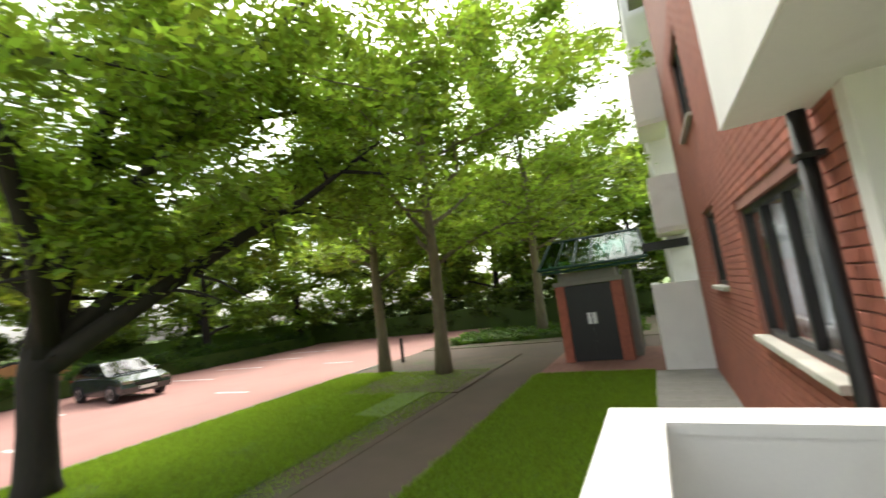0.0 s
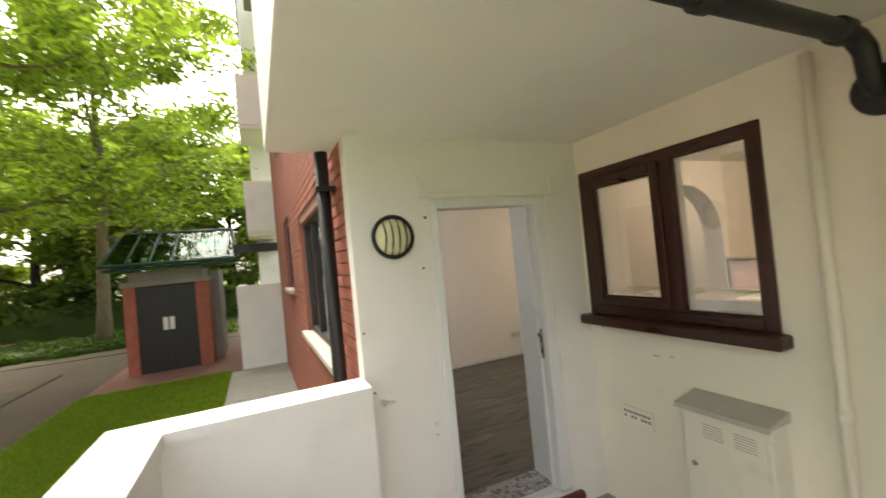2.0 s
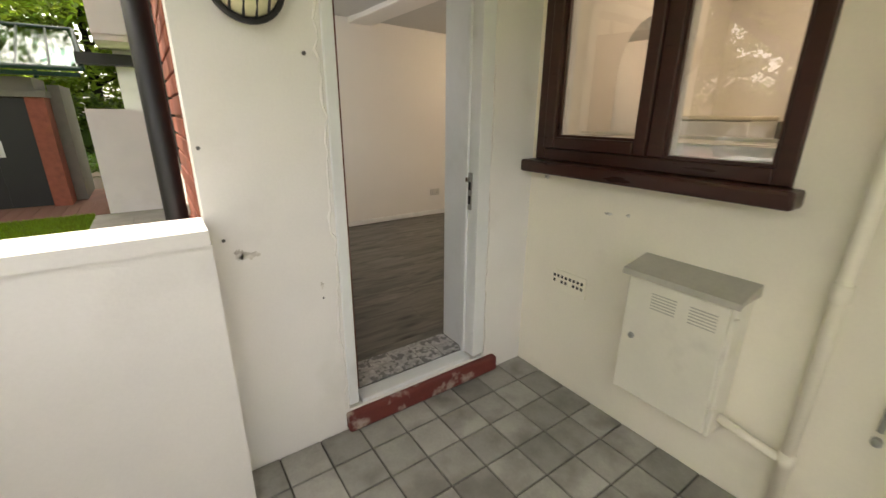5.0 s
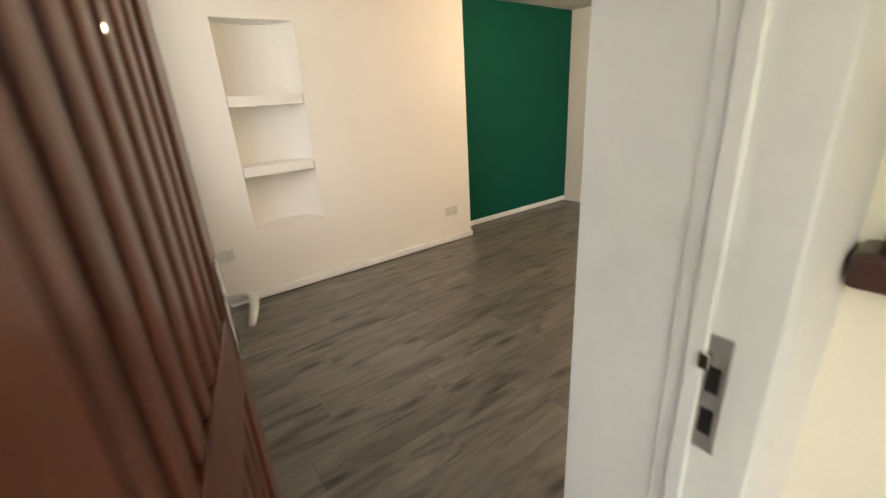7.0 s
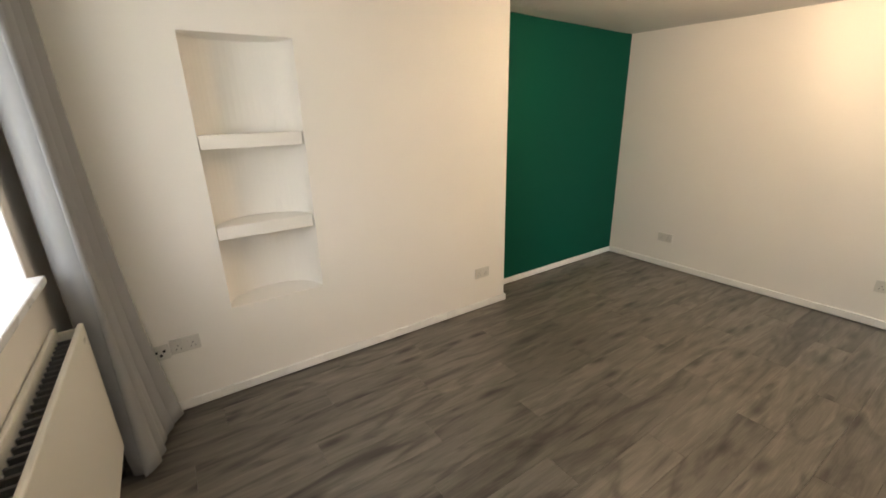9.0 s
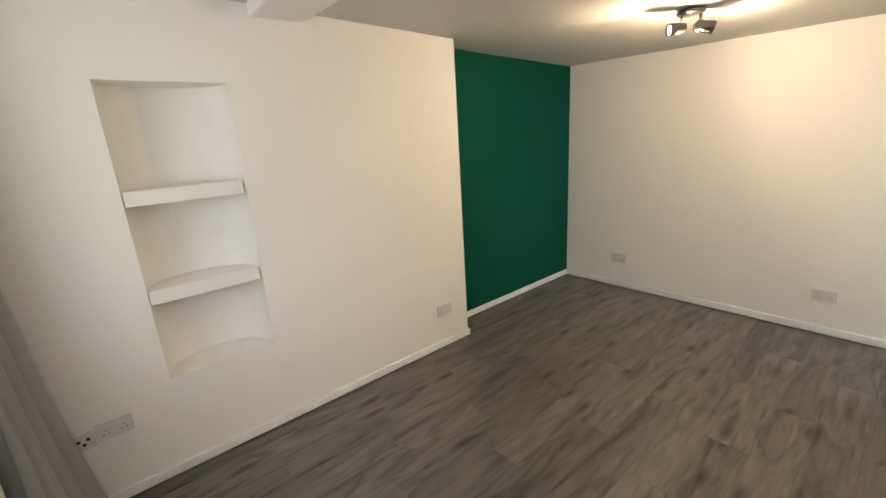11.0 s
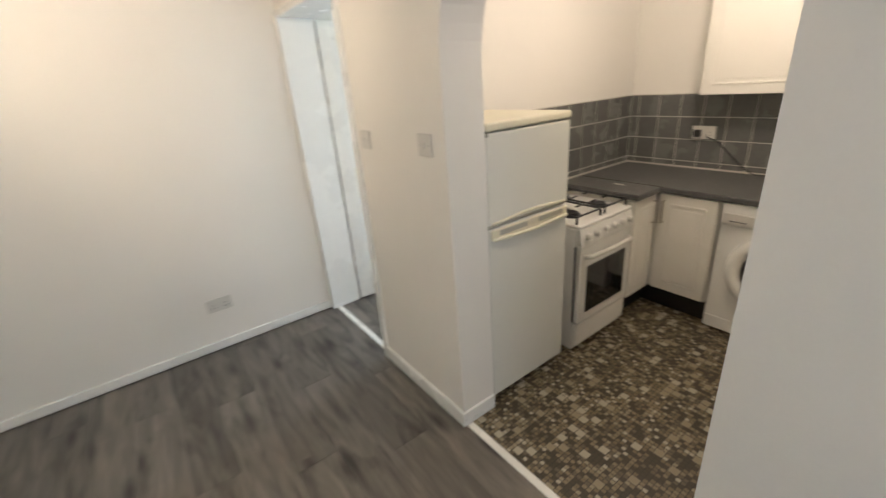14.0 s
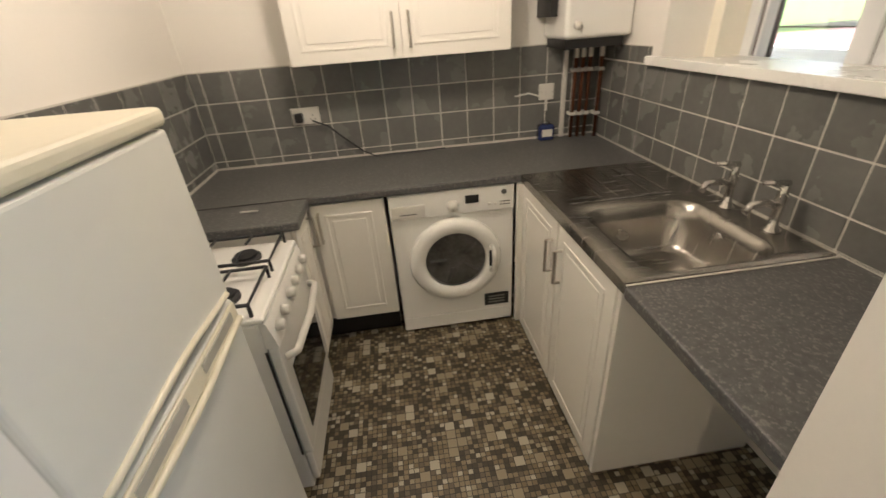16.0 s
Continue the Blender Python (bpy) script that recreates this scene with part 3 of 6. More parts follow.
structure("wall_bathroom", box((1.6, 1.8, -4.2, -2.0, 0.0, 2.6), (0.2, 1.8, -4.4, -4.2, 0.0, 2.6), (0.2, 1.8, -4.2, -2.0, 0.0, 0.1), (0.2, 1.8, -4.2, -2.0, 2.6, 2.7)), M["wallpaint"], "plain white walls of the next room")

# ---- structure: outdoors ----
G = -0.3
structure("ground", box((-400, 400, -400, 400, G - 0.6, G - 0.05)), M["grass"], "grassy ground")
structure("lawn", box((-5.4, -2.78, -8, 8.0, G - 0.2, G)), M["grass"], "bright green mown lawn")
structure("verge", box((-12.2, -7.6, -10, 6.4, G - 0.2, G + 0.01)), M["grass"], "grass verge under the trees")
structure("verge_earth", box((-12.2, -6.85, 6.4, 11.5, G - 0.2, G + 0.01), (-7.6, -6.85, -10, 6.4, G - 0.2, G - 0.01)), M["earth"], "bare trodden earth beside the path")
structure("path", box((-6.85, -5.4, -10, 30, G - 0.2, G - 0.02), (-12.2, -2.5, 11.5, 14, G - 0.2, G - 0.024)), M["path"], "brown mossy tarmac path")
structure("paving", box((-2.78, -1.64, 0.03, 7.9, G - 0.2, G + 0.02)), M["paving"], "grey paving slabs along the wall")
structure("block_paving", box((-5.4, -1.9, 8.0, 11.5, G - 0.2, G - 0.01)), M["pavers"], "red block paving")
structure("car_park", box((-27, -12.2, -25, 40, G - 0.2, G - 0.03)), M["redtarmac"], "pinkish red tarmac car park")
structure("kerb", box((-12.32, -12.2, -10, 11.5, G - 0.1, G + 0.03), bevel=0.01), M["concrete"], "grey concrete kerb")
structure("verge_far", box((-60, -27, -30, 60, G - 0.2, G + 0.05), (-27, 20, 40, 60, G - 0.2, G + 0.05), (-12.2, -2.5, 14, 40, G - 0.2, G)), M["earth"], "shaded earth under the far trees")
for y in (-6, -3.4, -0.8, 1.8, 4.4, 7.0, 9.6, 12.2, 14.8, 17.4):
    structure("bay_line", box((-24, -20.5, y, y + 0.1, G - 0.03, G - 0.024)), M["paintline"], "white painted parking bay line")
for y in (-3.4, 1.8, 7.0, 12.2):
    structure("bay_line", box((-16.4, -14.8, y, y + 0.1, G - 0.03, G - 0.024)), M["paintline"], "white painted parking bay line")

# neighbouring part of the building
structure("wall_neighbour", box((-2.57, -1.64, 7.9, 8.1, G, 1.55), (-2.57, -2.4, 8.1, 10.0, G, 1.55)), M["render"], "white painted neighbouring balcony parapet")
structure("wall_stair_tower", box((-2.05, -1.3, 9.3, 12.5, G, 9.5)), M["render"], "white painted stair tower")
for z in (2.75, 5.2):
    structure("parapet_neighbour", box((-2.25, -1.64, 7.9, 9.3, z, z + 1.15)), M["render"], "white painted neighbouring balcony")
    structure("soffit_neighbour", box((-2.24, -1.64, 7.92, 9.3, z - 0.1, z)), M["soffit"], "grey soffit of the neighbouring balcony")
structure("roof_neighbour", box((-2.1, -1.3, 9.0, 12.8, 9.5, 9.7), (-1.9, 6, 0, 9, 8.5, 8.7)), M["concrete"], "flat concrete roof edge")

# ---- trees ----
def leaf_cloud(clumps, per, size, rng, flat=0.6):
    """Many small folded leaves round each clump centre, as vertex and face lists."""
    c = np.repeat(np.array([q[:3] for q in clumps]), per, axis=0)
    r = np.repeat(np.array([q[3] for q in clumps]), per)
    n = len(c)
    d = rng.normal(size=(n, 3))
    d /= np.linalg.norm(d, axis=1)[:, None]
    p = c + d * (r * rng.random(n) ** 0.5)[:, None] * np.array([1, 1, flat])
    a = rng.normal(size=(n, 3))
    a[:, 2] *= 0.5
    a /= np.linalg.norm(a, axis=1)[:, None]
    b = rng.normal(size=(n, 3))
    b[:, 2] *= 0.5
    b -= a * (a * b).sum(1)[:, None]
    b /= np.linalg.norm(b, axis=1)[:, None]
    s = size * (0.6 + 0.8 * rng.random(n))[:, None]
    tip, tail = p + a * s, p - a * s
    l, q = p + b * s * 0.45 , p - b * s * 0.45
    v = np.stack([tail, l, tip, q], axis=1).reshape(-1, 3)
    k = np.arange(n)[:, None] * 4
    f = np.concatenate([k + np.array([[0, 1, 2]]), k + np.array([[0, 2, 3]])])
    return v, f


def crown(name, clumps, per, size, material, parent, rng, label=""):
    v, f = leaf_cloud(clumps, per, size, rng)
    me = bpy.data.meshes.new(name)
    me.from_pydata(v.tolist(), [], f.tolist())
    me.materials.append(material)
    ob = new(name, me)
    ob.parent = parent
    return tagged(ob, label)


def tree(at, height, trunk_r, limbs, spread, clump_r, per, leaf, material, bark, seed, label, lean=(0, 0), first=0.3, group=""):
    rng = np.random.default_rng(seed)
    t = thing("tree", label, "tree", at, group=group)
    bm = bmesh.new()
    top = Vector((lean[0], lean[1], height * 0.8))
    pts = [Vector((0, 0, -0.1)) + (top * s) + Vector((rng.normal() * 0.05, rng.normal() * 0.05, 0)) * height * 0.2 * s for s in (0, 0.12, 0.3, 0.5, 0.75, 1)]
    rod(pts, [trunk_r * k for k in (1.5, 1.05, 0.9, 0.65, 0.38, 0.12)], 12, bm)
    part("trunk", bm, bark, t, smooth=True)
    clumps = []
    for i in range(limbs):
        s = first + (0.95 - first) * (i + 0.5) / limbs
        base = top * s + Vector((0, 0, -0.1))
        ang = i * 2.4 + rng.random()
        ln = spread * (1.05 - 0.55 * abs(s - 0.45) / 0.55) * (0.75 + 0.4 * rng.random())
        d = Vector((math.cos(ang), math.sin(ang), 0.25 + 0.5 * s))
        path = [base]
        for k in range(1, 6):
            path.append(base + d * (ln * k / 5) + Vector((rng.normal(), rng.normal(), rng.normal() * 0.6 + 0.3)) * ln * 0.05)
        bm = rod(path, [trunk_r * q * (1.1 - 0.7 * s) for q in (0.5, 0.4, 0.3, 0.2, 0.12, 0.04)], 7)
        for k in range(2, 6):
            for j in range(2):
                tip = path[k] + Vector((rng.normal(), rng.normal(), rng.normal() * 0.5)) * ln * 0.22
                rod([path[k], path[k].lerp(tip, 0.5) + Vector((0, 0, 0.03)), tip], [trunk_r * 0.1, trunk_r * 0.06, 0.006], 5, bm)
                clumps.append((*tip, clump_r * (0.6 + 0.6 * rng.random())))
                clumps.append((*path[k].lerp(tip, 0.5), clump_r * (0.5 + 0.5 * rng.random())))
        part("limb", bm, bark, t, smooth=True)
    crown("crown", clumps, per, leaf, material, t, rng)
    return t


# the near tree with its long limbs
def near_tree():
    rng = np.random.default_rng(5)
    t = thing("tree", "dark-barked broad tree with long low limbs beside the car park", "tree", (-11.0, 0.6, G))
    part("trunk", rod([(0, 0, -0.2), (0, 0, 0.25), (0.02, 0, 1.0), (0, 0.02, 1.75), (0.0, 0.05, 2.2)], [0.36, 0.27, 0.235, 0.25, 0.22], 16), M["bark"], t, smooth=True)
    clumps = []
    limbs = [((0, 0, 1.8), (0.8, 0.9, 2.6), (1.8, 1.9, 3.5), (3.0, 2.8, 4.3), (4.4, 3.4, 5.2), 0.2),
             ((0, 0.05, 2.0), (0.15, 0.25, 3.4), (0.4, 0.6, 5.0), (0.9, 0.8, 7.0), (1.2, 1.0, 9.0), 0.25),
             ((0, 0, 1.7), (-0.6, 0.5, 2.4), (-1.5, 0.9, 3.6), (-2.6, 1.2, 5.0), (-3.4, 1.4, 6.4), 0.2),
             ((0, 0.05, 2.1), (0.5, 1.0, 3.0), (0.9, 2.2, 4.0), (1.2, 3.6, 4.9), (1.4, 5.0, 5.6), 0.16),
             ((0.2, 0.3, 3.4), (1.4, 0.9, 4.8), (2.8, 1.3, 6.0), (4.2, 1.6, 6.8), (5.6, 1.8, 7.4), 0.12),
             ((0.1, 0.2, 2.8), (-0.5, -0.6, 3.9), (-0.9, -1.8, 5.2), (-1.0, -3.0, 6.2), (-1.2, -4.2, 7.0), 0.15),
             ((0.4, 0.6, 5.0), (1.0, 2.0, 6.0), (1.8, 3.4, 6.6), (2.8, 4.6, 7.0), (3.8, 5.6, 7.3), 0.1),
             ((0, 0.2, 3.0), (-0.5, 1.2, 4.6), (-0.8, 2.4, 6.2), (-1.0, 3.4, 7.6), (-1.2, 4.4, 9.0), 0.13),
             ((0.2, 0.3, 4.0), (0.8, 0.6, 5.8), (1.6, 0.8, 7.6), (2.4, 1.0, 9.2), (3.0, 1.2, 10.6), 0.12),
             ((-0.2, 0.2, 3.2), (-1.6, 0.2, 5.0), (-2.4, 0.6, 6.8), (-2.8, 1.0, 8.4), (-3.0, 1.4, 10.0), 0.12),
             ((0.1, 0.1, 2.2), (1.2, -0.4, 3.4), (2.4, -1.2, 4.8), (3.4, -2.2, 5.8), (4.2, -3.2, 6.4), 0.16)]
    for a, b, c, d, e, r in limbs:
        path = [Vector(q) for q in (a, b, c, d, e)]
        bm = rod(path, [r, r * 0.8, r * 0.55, r * 0.32, 0.02], 9)
        for k in range(1, 5):
            n = 4 if k > 1 else 2
            for j in range(n):
                root = path[k - 1].lerp(path[k], 0.3 + 0.7 * rng.random())
                tip = root + Vector((rng.normal() * 0.9, rng.normal() * 0.9, rng.normal() * 0.45 + 0.1))
                mid = root.lerp(tip, 0.5) + Vector((0, 0, 0.08))
                rod([root, mid, tip], [r * 0.22, r * 0.12, 0.006], 5, bm)
                if tip.z > 3.3:
                    for q in (mid, tip, root.lerp(tip, 0.8)):
                        clumps.append((*(q + Vector((rng.normal(), rng.normal(), rng.normal())) * 0.15), 0.55 + 0.45 * rng.random()))
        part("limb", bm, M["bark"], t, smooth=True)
    crown("crown", clumps, 135, 0.088, M["leaf"], t, rng)
    return t


near_tree()
tree((-10.9, 9.3, G), 12.5, 0.17, 13, 4.0, 1.0, 75, 0.11, M["leaf"], M["barkpale"], 11, "slender pale-barked tree on the verge", (-0.2, 0.3), 0.28, "trees on the verge")
tree((-8.4, 8.7, G), 13.5, 0.19, 17, 4.9, 1.05, 80, 0.11, M["leaf"], M["barkpale"], 12, "slender pale-barked tree on the verge", (0.3, 0.2), 0.28, "trees on the verge")
tree((-7.3, 16.5, G), 17.0, 0.19, 19, 5.2, 1.15, 90, 0.13, M["leaf"], M["barkpale"], 13, "slender tree behind the path", (0.3, 0), 0.27, "trees on the verge")
far = [(-30, 2, 12), (-31, 9, 13), (-29, 15, 12), (-27, 21, 13), (-22, 25, 12), (-17, 27, 13), (-12.5, 26, 12), (-8, 25, 13), (-3.5, 27, 12), (1.0, 29, 11), (-33, -5, 13), (-20, 33, 15), (-9, 35, 15), (-36, 20, 16), (-29, 30, 16), (-34, -14, 13), (-30, -22, 14), (-24, -30, 14)]
for i, (x, y, hgt) in enumerate(far):
    tree((x, y, G), hgt, 0.26, 12, 4.2, 1.3, 60, 0.22, M["leafmid"] if i % 3 else M["leaf"], M["bark"], 40 + i, "broad leafy tree beyond the car park", (0, 0), 0.16, "trees beyond the car park")


def shrubs(name, label, x0, x1, y0, y1, h, n, per, size, material, seed):
    rng = np.random.default_rng(seed)
    t = tagged(new(name), label, "hedge", kind="stuff")
    cl = [(x0 + (x1 - x0) * rng.random(), y0 + (y1 - y0) * rng.random(), G + h * rng.random() ** 0.8, 0.35 + 0.3 * h * 0.3) for _ in range(n)]
    crown("foliage", cl, per, size, material, t, rng)
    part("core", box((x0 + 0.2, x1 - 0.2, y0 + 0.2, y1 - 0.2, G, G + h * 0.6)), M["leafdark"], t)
    return t


shrubs("hedge", "long clipped green hedge along the car park", -27.6, -26.2, -12, 22, 1.2, 420, 60, 0.10, M["hedge"], 3)
shrubs("undergrowth", "dark ivy undergrowth below the far trees", -30, -12, 23, 26, 2.2, 260, 60, 0.16, M["leafdark"], 4)
shrubs("undergrowth", "dark ivy undergrowth below the far trees", -12, 2, 21.5, 25, 2.4, 260, 60, 0.16, M["leafdark"], 6)
shrubs("undergrowth", "dark shrubs behind the hedge", -33, -29, -14, 24, 3.0, 420, 60, 0.18, M["leafdark"], 7)
shrubs("ground_ivy", "low ivy at the edge of the path", -11.5, -3.2, 15, 19, 0.25, 200, 60, 0.08, M["hedge"], 8)


def grass(name, areas, count, seed, h):
    rng = np.random.default_rng(seed)
    vs, fs, k = [], [], 0
    tot = sum((a[1] - a[0]) * (a[3] - a[2]) for a in areas)
    for x0, x1, y0, y1, z in areas:
        n = int(count * (x1 - x0) * (y1 - y0) / tot)
        x, y = x0 + (x1 - x0) * rng.random(n), y0 + (y1 - y0) * rng.random(n)
        keep = np.sin(x * 2.1 + 1.3 * np.sin(y * 1.7)) + np.sin(y * 2.9 + x) + 1.6 * rng.random(n) > -1.1
        x, y = x[keep], y[keep]
        n = len(x)
        ang, hh = rng.random(n) * 6.28, h * (0.5 + rng.random(n))
        dx, dy = np.cos(ang) * 0.006, np.sin(ang) * 0.006
        lx, ly = rng.normal(size=n) * hh * 0.4, rng.normal(size=n) * hh * 0.4
        v = np.stack([np.stack([x - dx, y - dy, np.full(n, z)], 1), np.stack([x + dx, y + dy, np.full(n, z)], 1), np.stack([x + lx, y + ly, z + hh], 1)], 1).reshape(-1, 3)
        vs.append(v)
        fs.append(np.arange(n * 3).reshape(-1, 3) + k)
        k += n * 3
    me = bpy.data.meshes.new(name)
    me.from_pydata(np.concatenate(vs).tolist(), [], np.concatenate(fs).tolist())
    me.materials.append(M["blade"])
    return tagged(new(name, me), "short green lawn grass", "grass", kind="stuff")


grass("grass", [(-5.4, -2.8, -1, 8.0, G)], 150000, 1, 0.05)
grass("grass", [(-12.2, -8.4, 0, 6.2, G + 0.01), (-8.4, -7.6, 0, 4.5, G + 0.01), (-12.2, -10.2, 6.2, 9, G + 0.01)], 110000, 2, 0.06)
grass("grass", [(-8.4, -7.0, 0, 9, G - 0.005), (-10.2, -8.4, 6.2, 9, G + 0.01), (-5.5, -5.3, -1, 8, G - 0.01)], 16000, 3, 0.05)


# ---- balcony things ----
def turned(bm, m):
    bmesh.ops.transform(bm, matrix=m, verts=list(bm.verts))
    return bm


def to_x():
    return Matrix.Rotation(radians(90), 4, 'Y')


def to_y():
    return Matrix.Rotation(radians(-90), 4, 'X')


# door frame, threshold and leaf
frame_1 = thing("door_frame_1", "old white painted wooden door frame", "door frame", kind="structure")
part("jamb", box((-1.17, -1.122, -0.012, 0.055, F, 2.12), bevel=0.004), M["jamb"], frame_1)
part("jamb", box((-0.40, -0.32, -0.012, 0.12, F, 2.12), bevel=0.004), M["jamb"], frame_1)
part("head", box((-1.122, -0.40, -0.012, 0.12, 2.07, 2.12), bevel=0.004), M["jamb"], frame_1)
part("lining", box((-0.39, -0.371, 0.12, 0.306, F, 2.15), bevel=0.003), M["jamb"], frame_1)
part("bead", box((-0.415, -0.40, 0.065, 0.09, F, 2.07), bevel=0.003), M["jamb"], frame_1)
rng = np.random.default_rng(2)
for x in (-1.185, -0.305):
    pts = [(x + rng.normal() * 0.005 + 0.006 * math.sin(k * 0.35), -0.001, 0.12 + 2.02 * k / 60) for k in range(61)]
    part("plaster_edge", rod(pts, [0.0025 + 0.0055 * rng.random() for _ in pts], 6), M["render"], frame_1, smooth=True)
lip = thing("door_canopy_bracket", "small white painted wooden hood strip above the door", "trim", kind="structure")
part("strip", box((-1.22, -0.27, -0.03, -0.002, 2.135, 2.165), bevel=0.004), M["render"], lip)
for x in (-1.235, -0.27):
    part("end", box((x, x + 0.018, -0.035, -0.002, 2.135, 2.27), bevel=0.004), M["render"], lip)
strike = thing("strike_plate", "worn steel lock strike plate in the door jamb", "strike plate", (-0.402, 0.05, 1.12))
part("plate", box((-0.004, 0.0, -0.016, 0.016, -0.1, 0.1), bevel=0.001), M["metalgrey"], strike)
for z in (-0.045, 0.03):
    part("slot", box((-0.006, -0.002, -0.008, 0.01, z - 0.022, z + 0.022)), M["black"], strike)
part("cup", box((-0.02, -0.004, 0.005, 0.02, 0.05, 0.075), bevel=0.002), M["chrome"], strike)
step = thing("door_step", "worn red painted step with chipped white edge", "step", (-0.71, 0.02, 0))
bm = box((-0.48, 0.48, -0.065, -0.013, 0.001, 0.10), bevel=0.012, seg=2)
for v in bm.verts:
    v.co += Vector((0, noise.noise(v.co * 9) * 0.006, noise.noise(v.co * 7) * 0.006))
part("tread", bm, M["stepred"], step)
part("sill", box((-0.385, 0.31, -0.012, 0.08, 0.08, F - 0.008), bevel=0.006), M["jamb"], step)

leaf = thing("front_door", "open reddish-brown wooden front door with vertical slats", "door", (-1.08, 0.080, F + 0.012), 78)
DW, DH, DT = 0.80, 1.91, 0.044
for x0, x1 in ((0, 0.10), (DW - 0.10, DW)):
    part("stile", box((x0, x1, 0, DT, 0, DH), bevel=0.004), M["doorred"], leaf)
for z0, z1 in ((0, 0.18), (0.82, 1.0), (DH - 0.11, DH)):
    part("rail", box((0.10, DW - 0.10, 0.001, DT - 0.001, z0, z1), bevel=0.004), M["doorred"], leaf)
for z0, z1 in ((0.18, 0.82), (1.0, DH - 0.11)):
    part("panel", box((0.10, DW - 0.10, 0.016, 0.026, z0, z1)), M["mahogany"], leaf)
    for k in range(7):
        x = 0.125 + k * 0.083
        part("slat", box((x, x + 0.042, 0.005, 0.037, z0, z1), bevel=0.006), M["doorred"], leaf)
handle = part("handle_plate", box((DW - 0.078, DW - 0.034, -0.008, 0.001, 0.88, 1.12), bevel=0.004), M["chrome"], leaf, "white metal backplate")
part("lever", rod([(DW - 0.056, -0.006, 1.02), (DW - 0.056, -0.05, 1.02), (DW - 0.075, -0.06, 1.02), (DW - 0.12, -0.058, 1.015), (DW - 0.165, -0.052, 1.005)], [0.011, 0.010, 0.010, 0.009, 0.007], 10), M["plastic"], handle, smooth=True)
part("keyhole", box((DW - 0.062, DW - 0.05, -0.0095, -0.007, 0.92, 0.95)), M["black"], handle)
part("bolt_plate", box((DW - 0.001, DW + 0.002, 0.012, 0.034, 0.88, 1.08)), M["metalgrey"], leaf)

# bulkhead lamp
bulk = thing("bulkhead_lamp", "round outdoor wall lamp with black caged ring", "wall lamp", (-1.42, 0, 1.915))
RY = Matrix.Rotation(radians(90), 4, 'X')
part("base", spin([(0.10, 0), (0.118, 0.0), (0.122, 0.02), (0.11, 0.03)], 36, m=RY), M["iron"], bulk, smooth=True)
part("diffuser", spin([(0.106, 0.025), (0.102, 0.045), (0.08, 0.07), (0.045, 0.085), (0.0, 0.09)], 36, m=RY), M["lampglass"], bulk, "cream ribbed glass", smooth=True)
bm = bmesh.new()
prev = [Vector((0.116 * math.cos(a), -0.035, 0.116 * math.sin(a))) for a in [2 * math.pi * k / 40 for k in range(41)]]
rod(prev, 0.011, 8, bm)
part("ring", bm, M["iron"], bulk, smooth=True)
for x in (-0.06, -0.02, 0.02, 0.06):
    h = math.sqrt(0.116 ** 2 - x * x)
    pts = [(x, -0.035 - 0.062 * math.sin(math.pi * k / 12), -h + 2 * h * k / 12) for k in range(13)]
    part("cage_bar", rod(pts, 0.0045, 6), M["iron"], bulk, smooth=True)


